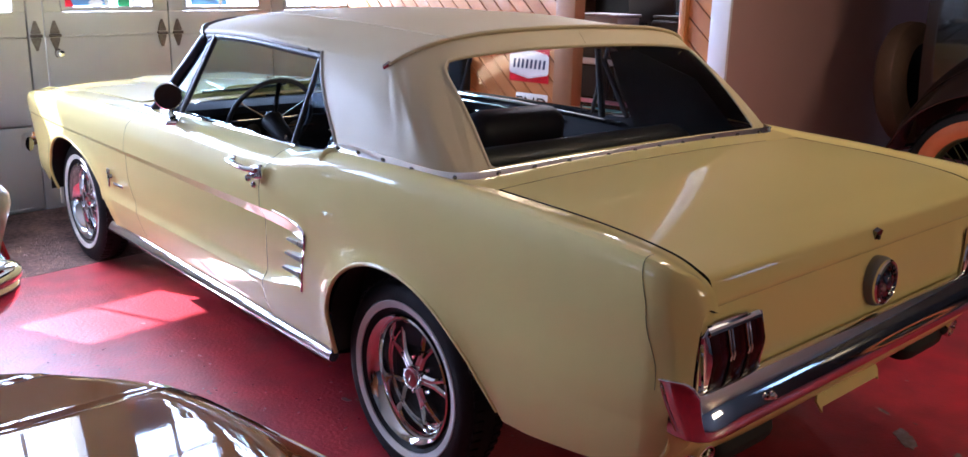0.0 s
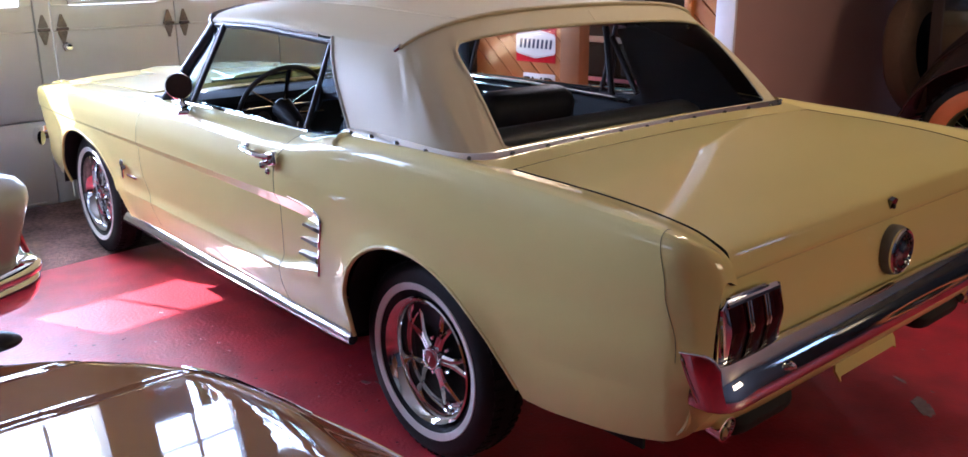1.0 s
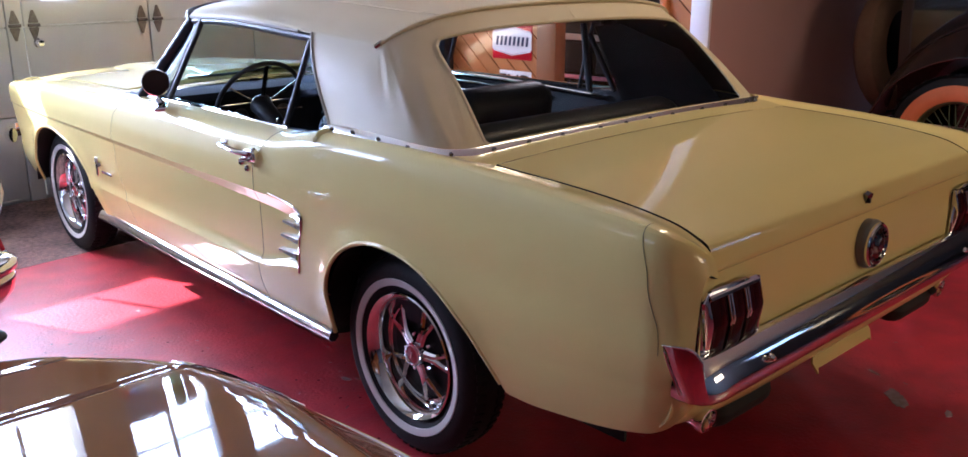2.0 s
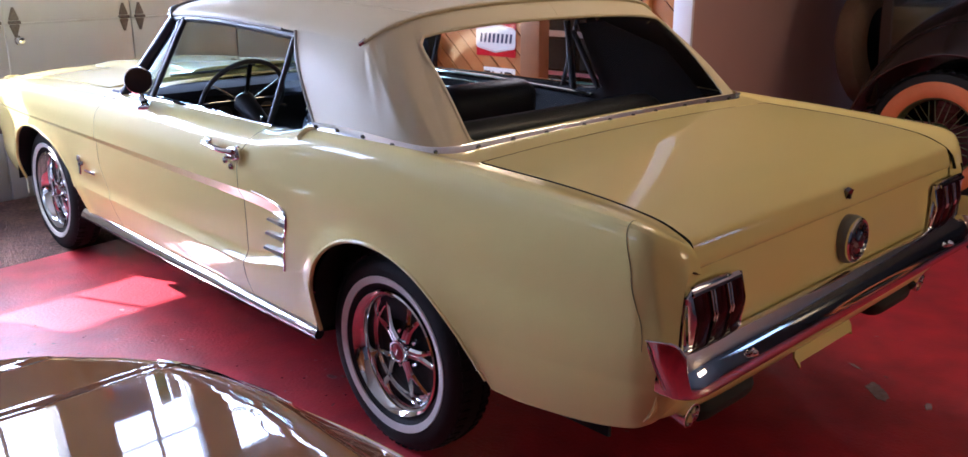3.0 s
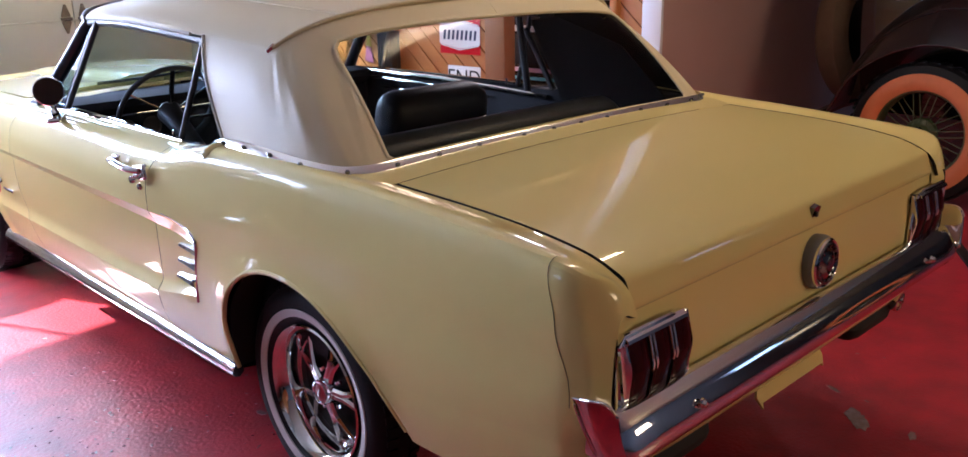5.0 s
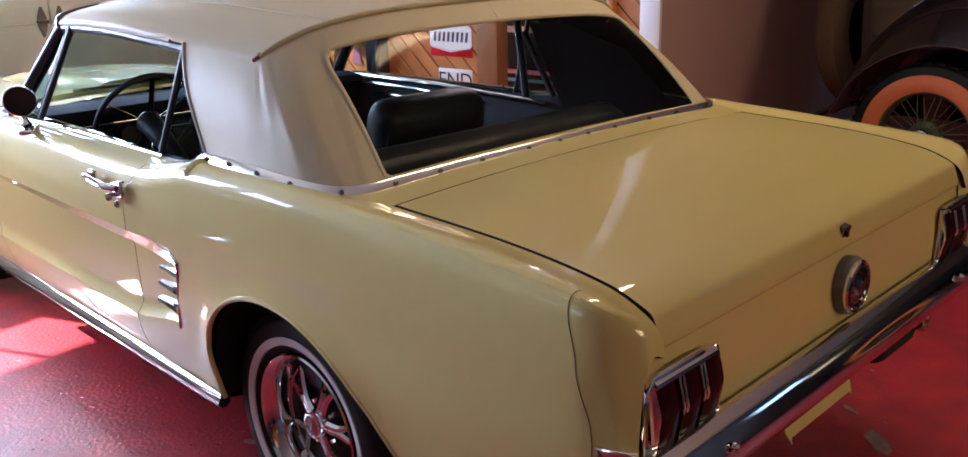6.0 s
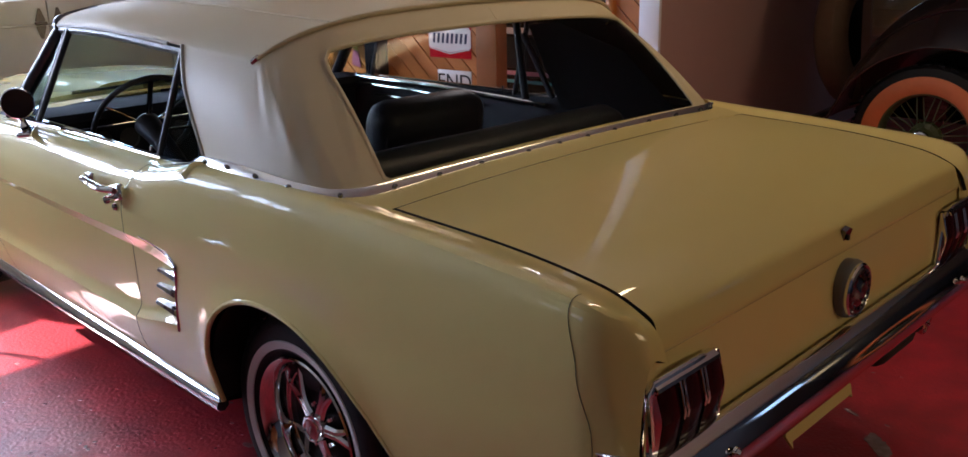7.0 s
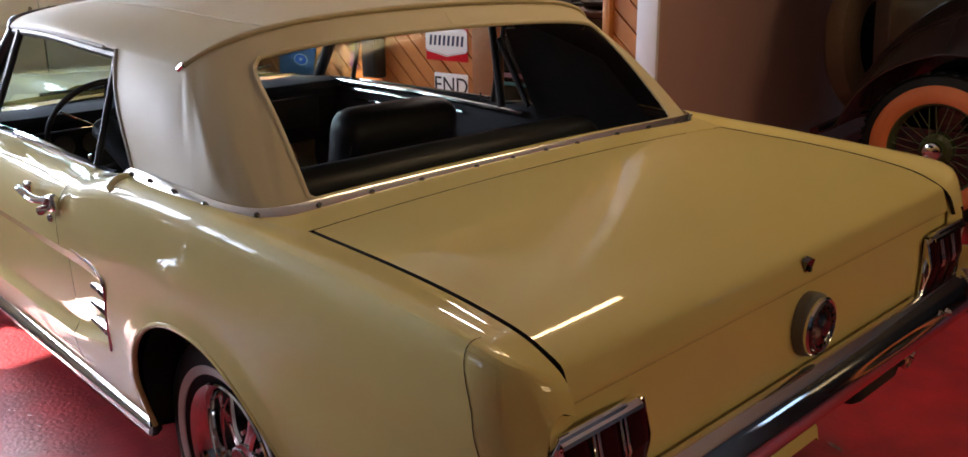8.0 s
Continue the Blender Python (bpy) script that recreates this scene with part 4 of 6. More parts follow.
# ---- side ornaments, left and right ----
for side in (-1, 1):
    for z, y0, y1 in ((0.622, 0.545, 0.425), (0.573, 0.560, 0.440), (0.519, 0.577, 0.455)):
        b2 = bmesh.new()
        rows = []
        for k in range(9):
            f = k / 8
            y = y0 + (y1 - y0) * f
            a = side_point(max(y, 0.47), 0.33)[0] + 0.003
            h = 0.010 + 0.010 * f
            rows.append([(side * (a - 0.006), y, z + h), (side * (a + 0.006 + 0.012 * f), y, z + 0.55 * h), (side * (a + 0.008 + 0.013 * f), y, z - 0.1 * h), (side * (a + 0.002 + 0.010 * f), y, z - 0.6 * h), (side * (a - 0.006), y, z - h)])
        vs = grid(b2, rows, True)
        b2.faces.new(vs[0]), b2.faces.new(vs[-1])
        part("scoop_bar", b2, CHROME, car)
    b2 = bmesh.new()
    sweep(b2, catmull([(side * 0.838, 0.455, 0.470), (side * 0.848, 0.425, 0.57), (side * 0.853, 0.403, 0.660), (side * 0.852, 0.430, 0.688), (side * 0.852, 0.50, 0.703), (side * 0.853, 0.60, 0.712)], 30), lambda f: 0.0045 - 0.003 * smooth(0.6, 1, f), 8, up=(1, 0, 0))
    part("scoop_trim", b2, CHROME, car)
    # door handle and lock
    b2 = bmesh.new()
    sweep(b2, catmull([(side * 0.856, 0.862, 0.836), (side * 0.882, 0.845, 0.842), (side * 0.890, 0.79, 0.840), (side * 0.888, 0.715, 0.833), (side * 0.866, 0.680, 0.829)], 20), lambda f: 0.009 + 0.005 * f, 10, 0.7)
    handle = part("door_handle", b2, CHROME, car, "chrome door handle with push button")
    part("handle_base", boxed((0.022, 0.080, 0.046), pose(side * 0.856, 0.692, 0.820, -12), 0.008, 3), CHROME, handle)
    part("handle_base", boxed((0.014, 0.042, 0.032), pose(side * 0.854, 0.860, 0.834), 0.006, 3), CHROME, handle)
    b2 = bmesh.new()
    lathe(b2, [(0.0001, side * 0.022), (0.010, side * 0.021), (0.013, side * 0.014), (0.013, 0.0)], 18, (side * 0.866, 0.702, 0.802), "x")
    part("push_button", b2, CHROME, handle)
    b2 = bmesh.new()
    lathe(b2, [(0.0001, side * 0.007), (0.009, side * 0.006), (0.012, 0.0)], 16, (side * 0.851, 0.724, 0.772), "x")
    part("door_lock", b2, CHROME, car)
    # fender badge: a small running shape with a bar of lettering
    b2 = bmesh.new()
    box(b2, (0.008, 0.018, 0.085), pose(side * 0.846, 2.10, 0.552, 8), 0.003)
    box(b2, (0.008, 0.060, 0.020), pose(side * 0.846, 2.09, 0.559, -15), 0.004)
    box(b2, (0.006, 0.022, 0.030), pose(side * 0.846, 2.115, 0.579, 30), 0.004)
    box(b2, (0.006, 0.11, 0.013), pose(side * 0.845, 2.00, 0.535), 0.003)
    part("fender_badge", b2, CHROME, car, "small chrome fender badge")
    # sill of the door window, bright strip
    b2 = bmesh.new()
    sweep(b2, [(side * (top_a(y) + 0.004), y, top_z(y) + 0.003) for y in [0.62 + 1.10 * k / 20 for k in range(21)]], 0.006, 8)
    part("window_strip", b2, CHROME, car)

# round door mirror, left only
b2 = bmesh.new()
lathe(b2, [(0.0001, 0.034), (0.028, 0.030), (0.046, 0.018), (0.052, 0.002), (0.052, -0.010), (0.049, -0.013)], 32, (0, 0, 0), "y")
mirror = part("door_mirror", b2, CHROME, car, "round chrome door mirror, a dark reflection put in its glass colour", m=pose(-0.818, 1.455, 0.984, 2, 0, -28))
b2 = bmesh.new()
lathe(b2, [(0.049, -0.0128), (0.0001, -0.0135)], 32, (0, 0, 0), "y")
# Near-black base colour stands for the dark room reflected in the glass.
part("mirror_glass", b2, mat("mirror_dark_reflection", (0.012, 0.013, 0.018), 0.05), mirror)
b2 = bmesh.new()
sweep(b2, catmull([(0.0, 0.01, -0.045), (0.005, 0.0, -0.065), (0.012, -0.01, -0.082)], 8), lambda f: 0.008 + 0.008 * f, 10, 0.8)
box(b2, (0.045, 0.13, 0.016), pose(0.014, -0.02, -0.092), 0.007, 3)
part("mirror_foot", b2, CHROME, mirror)

# ---- wheels ----


def make_wheel(m, parent):
    bm = bmesh.new()   # the chrome outer ring and barrel; the wheel's face looks to -x
    lathe(bm, [(0.180, 0.06), (0.190, -0.042), (0.202, -0.058), (0.204, -0.066), (0.200, -0.070), (0.192, -0.064), (0.181, -0.054), (0.174, -0.024), (0.169, 0.004), (0.163, 0.004), (0.160, -0.001), (0.154, -0.001), (0.152, 0.014)], 72)
    w = part("wheel", bm, CHROME, parent, "chrome styled steel wheel with black pockets and whitewall tyre", m=m)
    bm = bmesh.new()
    lathe(bm, [(0.195, 0.070), (0.230, 0.085), (0.275, 0.082), (0.300, 0.070), (0.312, 0.055), (0.315, 0.0), (0.312, -0.052), (0.300, -0.066), (0.280, -0.075), (0.255, -0.076), (0.230, -0.072), (0.212, -0.062), (0.195, -0.040)], 72)
    part("tyre", bm, RUBBER, w, "black tyre with narrow white stripe")
    bm = bmesh.new()
    lathe(bm, [(0.2265, -0.0695), (0.228, -0.0735), (0.238, -0.0760), (0.249, -0.0780), (0.2510, -0.0750)], 72)
    part("white_stripe", bm, WHITEWALL, w)
    bm = bmesh.new()
    for k in range(60):
        a = 2 * math.pi * k / 60
        for s in (-1, 1):
            box(bm, (0.034, 0.018, 0.006), pose(0, 0, 0, math.degrees(a)) @ pose(s * 0.040, 0, 0.3140, 0, s * 8, 0))
    tagged(part("tread", bm, RUBBER, w), kind="stuff")
    bm = bmesh.new()
    lathe(bm, [(0.170, 0.012), (0.12, 0.016), (0.05, 0.010), (0.0001, 0.010)], 60)
    part("centre_disc", bm, BLACK, w)
    for k in range(5):
        a = 90 + 72 * k
        for s in (-1, 1):
            b2 = bmesh.new()
            rows = []
            for i in range(11):
                f = i / 10
                r = 0.036 + 0.126 * f
                t = s * (0.0065 + 0.036 * max(0.0, (f - 0.30) / 0.70) ** 1.2)
                h = 0.0125 - 0.0045 * f
                x = -0.026 + 0.030 * f**1.4
                rows.append([(x + 0.018, t - h, r), (x + 0.003, t - h, r), (x - 0.004, t - 0.4 * h, r), (x - 0.004, t + 0.4 * h, r), (x + 0.003, t + h, r), (x + 0.018, t + h, r)])
            vs = grid(b2, rows, True)
            b2.faces.new(vs[0]), b2.faces.new(vs[-1])
            bmesh.ops.transform(b2, matrix=pose(0, 0, 0, a), verts=b2.verts)
            part("spoke", b2, CHROME, w)
        b2 = bmesh.new()
        rows = [[(-0.016 + 0.030 * f**1.4, g * (0.006 + 0.036 * max(0.0, (f - 0.30) / 0.70) ** 1.2), 0.036 + 0.126 * f) for g in (-1, 0, 1)] for f in [i / 8 for i in range(9)]]
        grid(b2, rows)
        bmesh.ops.transform(b2, matrix=pose(0, 0, 0, a), verts=b2.verts)
        part("spoke_web", b2, BLACK, w)
        b2 = bmesh.new()
        lathe(b2, [(0.0001, -0.016), (0.006, -0.015), (0.010, -0.006), (0.010, 0.02)], 6)
        part("wheel_nut", b2, CHROME, w, m=pose(0, 0, 0, a + 36) @ pose(-0.008, 0, 0.060))
    bm = bmesh.new()
    lathe(bm, [(0.037, 0.010), (0.037, -0.040), (0.034, -0.047), (0.029, -0.048), (0.027, -0.044)], 40)
    hub = part("hub_cap", bm, CHROME, w)
    bm = bmesh.new()
    lathe(bm, [(0.028, -0.0435), (0.015, -0.0460), (0.0001, -0.0465)], 40)
    part("cap_emblem", bm, RED_CAP, hub, "red enamel hub emblem")
    part("emblem_bar", boxed((0.003, 0.006, 0.024), pose(-0.0470, 0, 0.0, 20), 0.001), CHROME, hub)
    return w


WX = 0.702
SIZE = Matrix.Scale(0.965, 4)
make_wheel(pose(-WX, 0, 0.305) @ SIZE, car)
make_wheel(pose(-WX, BASE, 0.305, 25) @ SIZE, car)
make_wheel(pose(WX, 0, 0.305, 40, 0, 0) @ SIZE @ pose(0, 0, 0, 0, 0, 180), car)
make_wheel(pose(WX, BASE, 0.305, 10, 0, 0) @ SIZE @ pose(0, 0, 0, 0, 0, 180), car)

# ---- bonnet, cowl, nose ----
bm = bmesh.new()
rows = []
for k in range(33):
    x = -0.69 + 1.38 * k / 32
    e = abs(x) / 0.69
    row = []
    for j in range(21):
        y = 2.06 + (3.42 - 2.06) * j / 20 - 0.06 * e**2 * (j / 20) + 0.02 * (1 - e**2) * (1 - j / 20)
        edge = top_z(y) + 0.004
        bulge = 0.022 * smooth(0.34, 0.24, abs(x)) * smooth(3.5, 3.1, y)
        row.append((x * (1 - 0.045 * j / 20), y, edge + 0.028 * (1 - e**2.5) + bulge))
    rows.append(row)
grid(bm, rows)
thicken(part("bonnet", bm, YELLOW, car, "pale yellow bonnet with raised centre"), 0.012)
bm = bmesh.new()
rows = []
for k in range(17):
    x = -0.74 + 1.48 * k / 16
    foot = 1.975 - 0.19 * (abs(x) / 0.74) ** 2.5
    rows.append([(x, foot + (2.055 - foot) * f, 0.880 + 0.012 * (1 - (x / 0.74) ** 2)) for f in (0, 0.33, 0.67, 1)])
grid(bm, rows)
part("cowl", bm, YELLOW, car)
bm = bmesh.new()
rows = []
for k in range(33):
    x = -0.76 + 1.52 * k / 32
    e = abs(x) / 0.76
    rows.append([(x, 3.43 - 0.13 * smooth(0.15, 0.7, f) + 0.04 * math.sin(math.pi * f) * (1 - e**4), 0.800 + 0.02 * (1 - e**2) - 0.46 * f) for f in [i / 10 for i in range(11)]])
grid(bm, rows)
part("nose", bm, YELLOW, car)
for side in (-1, 1):
    b2 = bmesh.new()
    lathe(b2, [(0.105, 0.0), (0.118, 0.06), (0.120, 0.10), (0.108, 0.11), (0.095, 0.095)], 32, (side * 0.655, 3.37, 0.69), "y")
    lamp = part("headlamp_bezel", b2, YELLOW, car)
    b2 = bmesh.new()
    lathe(b2, [(0.095, 0.09), (0.07, 0.112), (0.0001, 0.122)], 24, (side * 0.655, 3.37, 0.69), "y")
    part("headlamp_glass", b2, CHROME, lamp)
b2 = bmesh.new()
path = [(-0.815, 3.40), (-0.822, 3.45), (-0.80, 3.53), (-0.74, 3.59)] + [(x / 10, 3.635 - 0.03 * (x / 7) ** 2) for x in range(-6, 7)]
path += [(-x, y) for x, y in reversed(path[:4])]
sweep(b2, [(x, y, 0.51) for x, y in path], 0.024, 10, 1.7)
part("front_bumper", b2, CHROME, car, "chrome front bumper wrapping the corner")

# ---- windscreen and side glass ----
HEAD = [(-0.638, 1.46, 1.210), (-0.60, 1.52, 1.232), (-0.40, 1.565, 1.256), (0, 1.59, 1.266), (0.40, 1.565, 1.256), (0.60, 1.52, 1.232), (0.638, 1.46, 1.210)]
FOOT = [(-0.728, 1.80, 0.888), (-0.69, 1.875, 0.893), (-0.45, 1.955, 0.900), (0, 1.99, 0.905), (0.45, 1.955, 0.900), (0.69, 1.875, 0.893), (0.728, 1.80, 0.888)]
hd, ft = catmull(HEAD, 32), catmull(FOOT, 32)
screen = part("windscreen_frame", sweep(bmesh.new(), [*ft[:1], *[ft[0].lerp(hd[0], k / 10) for k in range(1, 10)], *hd, *[hd[-1].lerp(ft[-1], k / 10) for k in range(1, 10)], ft[-1]], 0.025, 12), PILLAR, car, "black windscreen surround")
bm = bmesh.new()
grid(bm, [[a.lerp(b, k / 12) + Vector((0, 0.016 * math.sin(math.pi * k / 12), 0)) for k in range(13)] for a, b in zip(ft, hd)])
pane = part("windscreen_glass", bm, GREEN_GLASS, screen)
thicken(pane, 0.004)
pane.visible_shadow = False
for side in (-1, 1):
    b2 = bmesh.new()
    sweep(b2, [(side * abs(a.x) + side * 0.017, a.y - 0.012, a.z) for a in [ft[0].lerp(hd[0], k / 10) for k in range(11)]], 0.004, 8)
    part("pillar_trim", b2, BLACK, car)
    V0, V1 = Vector((side * 0.735, 1.545, 0.892)), Vector((side * 0.660, 1.345, 1.213))
    part("vent_post", sweep(bmesh.new(), [V0, V1], 0.011, 8), BLACK, car)
    part("vent_trim", sweep(bmesh.new(), [V0 + Vector((side * 0.006, 0.02, 0)), V1 + Vector((side * 0.006, 0.02, 0))], 0.0025, 8), PILLAR, car)
    A0, A1 = Vector((side * 0.728, 1.79, 0.890)), Vector((side * 0.640, 1.46, 1.208))
    b2 = bmesh.new()
    b2.faces.new([b2.verts.new(p) for p in (V0, V1, A1, A0)])
    vent = thicken(part("vent_glass", b2, BLUE_GLASS, car), 0.004)
    vent.visible_shadow = False
    # quarter window with its black leading edge
    Q0, Q1, Q2, Q3 = (Vector((side * x, y, z)) for x, y, z in ((0.735, 0.665, 0.896), (0.688, 0.548, 1.195), (0.690, 0.500, 1.16), (0.735, 0.43, 0.93)))
    part("quarter_window_edge", sweep(bmesh.new(), [Q0, Q1], 0.010, 8), BLACK, car)
    b2 = bmesh.new()
    b2.faces.new([b2.verts.new(p) for p in (Q0, Q1, Q2, Q3)])
    qg = thicken(part("quarter_glass", b2, BLUE_GLASS, car, "quarter glass, its sky reflection put in as blue colour"), 0.004)
    qg.visible_shadow = False

# ---- folding top ----
ROOF_Y = (1.60, 0.10)
roof_edge_a = ip((0.0, 0.645), (0.3, 0.675), (0.65, 0.690), (1.0, 0.693))
roof_mid_z = ip((0.0, 1.288), (0.15, 1.318), (0.5, 1.335), (0.8, 1.322), (1.0, 1.303))
roof_edge_z = ip((0.0, 1.222), (0.3, 1.232), (0.65, 1.218), (0.85, 1.205), (1.0, 1.195))


def roof_point(f, g):
    """f: 0 at the windscreen, 1 at the rear bow; g: -1 to 1 across."""
    a, ze, zc = roof_edge_a(f), roof_edge_z(f), roof_mid_z(f)
    x = a * math.sin(g * math.pi / 2) if abs(g) < 2 else 0
    u = abs(math.sin(g * math.pi / 2))
    h = (1 - u ** (3.0 + 3.0 * f)) ** (0.455 + 0.33 * smooth(0.3, 0.75, f)) if u < 1 else 0
    sag = -0.006 * math.sin(f * math.pi * 3) ** 2 * (1 - u**2)
    y = ROOF_Y[0] + (ROOF_Y[1] - ROOF_Y[0]) * f - 0.085 * u**3 * (1 - f) ** 2 + 0.085 * u**6 * f**3
    return Vector((x, y, ze + (zc - ze) * (0.30 * (1 - u * u) + 0.70 * h) + sag))


skin = bmesh.new()                     # roof, quarters and rear curtain are one skin
ROOF_ROWS = [i / 30 for i in range(22)] + [0.725 + 0.275 * i / 36 for i in range(37)]
grid(skin, [[roof_point(f, g / 24) for g in range(-24, 25)] for f in ROOF_ROWS])
top = new("folding_top", bpy.data.meshes.new("folding_top"))
top.parent = car
tagged(top, "cream vinyl folding top, taut with seams")
for side in (-1, 1):
    part("roof_edge_welt", sweep(bmesh.new(), [roof_point(f / 24, side) + Vector((0, 0, -0.003)) for f in range(17)], 0.006, 6), WELT, top)
    part("roof_seam", sweep(bmesh.new(), [roof_point(f / 30, side * 0.52) + Vector((0, 0, 0.0005)) for f in range(31)], 0.0022, 6), VINYL, top)

# trim line at the body and bow line above it; the rear curtain is stretched between them
TRIM = [(0, -0.212, 0.947), (0.35, -0.211, 0.946), (0.60, -0.214, 0.944), (0.70, -0.207, 0.942), (0.752, -0.165, 0.942), (0.777, -0.08, 0.947), (0.786, 0.02, 0.953), (0.785, 0.13, 0.955), (0.777, 0.24, 0.952), (0.766, 0.345, 0.944)]
trim_line = [Vector(p) for p in catmull(TRIM, 54)]
across = ip((0, 0.0), (6, 0.22), (12, 0.42), (18, 0.60), (24, 0.74), (30, 0.86), (36, 1.0))


def bow(k):
    """The upper edge of the curtain: along the rear bow, then forward along the roof's edge."""
    return roof_point(1.0, across(k)) if k < 36 else roof_point(1 - 0.275 * (k - 36) / 18, 1.0)


bow_line = [bow(k) for k in range(55)]


def curtain(k, v, side=1):
    """k: 0 at the centre to 54 at the quarter window; v: 0 at the trim, 1 at the bow."""
    i = min(int(k), 53)
    a = trim_line[i].lerp(trim_line[i + 1], k - i)
    b = bow(k)
    p = a.lerp(b, v)
    corner = math.exp(-((k - 25) / 7) ** 2)
    out = Vector((0.30, -1, 0.2)) if k < 18 else Vector((0.9, -0.6 * corner, 0.1))
    p += out * (0.008 + 0.012 * corner) * math.sin(math.pi * v) * (1 if v < 1 else 0)
    # over the quarter the skin comes down from the roof's edge in a round sweep
    p += Vector((1, 0, 0)) * 0.016 * smooth(33, 40, k) * math.sin(math.pi * v) * v
    # a fold runs down from the end of the bow, and soft pulls lie below it
    kc = 30.5 - 3.2 * (1 - v)
    w = 5.0 if k > kc else 1.5
    p += Vector((0.75, -0.65, 0)) * 0.011 * math.exp(-((k - kc) / w) ** 2) * math.sin(math.pi * v) ** 0.6 * (0.25 + 0.75 * v)
    p += Vector((0.8, -0.5, 0)) * 0.0022 * math.sin(k * 1.1 + 5 * v) * math.exp(-((k - 26 - 4 * v) / 6) ** 2) * math.sin(math.pi * v)
    p += Vector((0.8, -0.5, 0)) * 0.0030 * math.exp(-((k - 21.5 - 3 * (v - 0.15)) / 0.8) ** 2) * smooth(0.5, 0.1, v) * smooth(0.0, 0.06, v)
    p.x *= side
    return p


WIN_LO, WIN_HI = 0.035, 0.835


def window_edge(v):
    return 13.3 + 6.2 * v


def in_window(k, v, grow=0.0):
    """Signed distance, about in metres, to the rounded window outline (minus: inside)."""
    hw, hh = window_edge(v) * 0.0335 + grow, (WIN_HI - WIN_LO) / 2 * 0.42 + grow
    px, py = abs(k) * 0.0335, (v - (WIN_HI + WIN_LO) / 2) * 0.42
    r = 0.055 if py > 0 else 0.015
    qx, qy = px - hw + r, abs(py) - hh + r
    return math.hypot(max(qx, 0), max(qy, 0)) + min(max(qx, qy), 0) - r


for side in (-1, 1):
    ks = [54 * i / 108 for i in range(109)]
    vs_ = [j / 44 for j in range(45)]
    rows = []
    for k in ks:
        row = []
        for v in vs_:
            kk, vv = k, v
            d = in_window(k, v)
            if -0.014 < d < 0:
                e = 0.05
                gk, gv = (in_window(k + e, v) - d) / (e * 0.0335), (in_window(k, v + 0.004) - d) / (0.004 * 0.42)
                n_ = max(math.hypot(gk, gv), 1e-6)
                kk, vv = k - d * gk / n_ / 0.0335, v - d * gv / n_ / 0.42
            p = curtain(max(kk, 0), min(max(vv, 0), 1), side)
            row.append(p)
        rows.append(row)
    vv = grid(skin, rows)
    dist = {}
    for r, k in zip(vv, ks):
        for vert, v in zip(r, vs_):
            dist[vert] = in_window(k, v)
    gone = [f for f in skin.faces if f.verts[0] in dist and min(dist.get(v, 1) for v in f.verts) < -0.0141]
    bmesh.ops.delete(skin, geom=gone, context="FACES")
bmesh.ops.remove_doubles(skin, verts=skin.verts, dist=0.0004)
bmesh.ops.recalc_face_normals(skin, faces=skin.faces)
skin.to_mesh(top.data)
skin.free()
for m_ in (VINYL, HEADLINER):
    top.data.materials.append(m_)
top.data.polygons.foreach_set("use_smooth", [True] * len(top.data.polygons))
top.data.set_sharp_from_angle(angle=radians(60))
thicken(top, 0.006, True)

bm = bmesh.new()
rows = []
for k in range(-44, 45):
    kk = k / 44 * 21
    rows.append([curtain(abs(kk), 0.02 + 0.82 * j / 24, 1 if kk >= 0 else -1) + Vector((0, 0.006, -0.002)) for j in range(25)])
grid(bm, rows)
rear_pane = part("rear_window", bm, PLASTIC_WINDOW, top, "clear plastic rear window, slightly hazy")
rear_pane.visible_shadow = False
thicken(rear_pane, 0.002)

# bound edge of the rear window
bind = []
for i in range(140):
    a = 2 * math.pi * (i + 0.5) / 140
    lo, hi = 0.0, 1.2
    for _ in range(22):
        mid = (lo + hi) / 2
        k_, v_ = mid * math.cos(a) / 0.0335, (WIN_HI + WIN_LO) / 2 + mid * math.sin(a) / 0.42
        lo, hi = (mid, hi) if in_window(k_, v_) < 0.004 else (lo, mid)
    k_, v_ = lo * math.cos(a) / 0.0335, (WIN_HI + WIN_LO) / 2 + lo * math.sin(a) / 0.42
    bind.append(curtain(abs(k_), min(max(v_, 0.02), 1), 1 if k_ >= 0 else -1) + Vector((0, -0.001, 0)))
part("window_binding", sweep(bmesh.new(), bind, 0.006, 8, 0.4, closed=True, up=(0, -1, 0.5)), VINYL, top)

# welts over the bow and at the quarter window
bow_pts = [Vector((-p.x, p.y, p.z)) for p in reversed(bow_line[1:34])] + bow_line[:34]
part("bow_welt", sweep(bmesh.new(), [p + Vector((0, -0.004, 0.002)) for p in bow_pts], 0.006, 8), VINYL, top)
for side in (-1, 1):
    part("side_welt", sweep(bmesh.new(), [curtain(54, v / 10, side) for v in range(11)], 0.006, 6), WELT, top)
    p = bow_line[33]
    part("welt_tip", sweep(bmesh.new(), [(side * p.x, p.y - 0.004, p.z + 0.004), (side * (p.x + 0.003), p.y + 0.016, p.z - 0.008)], 0.009, 8), CHROME, top)

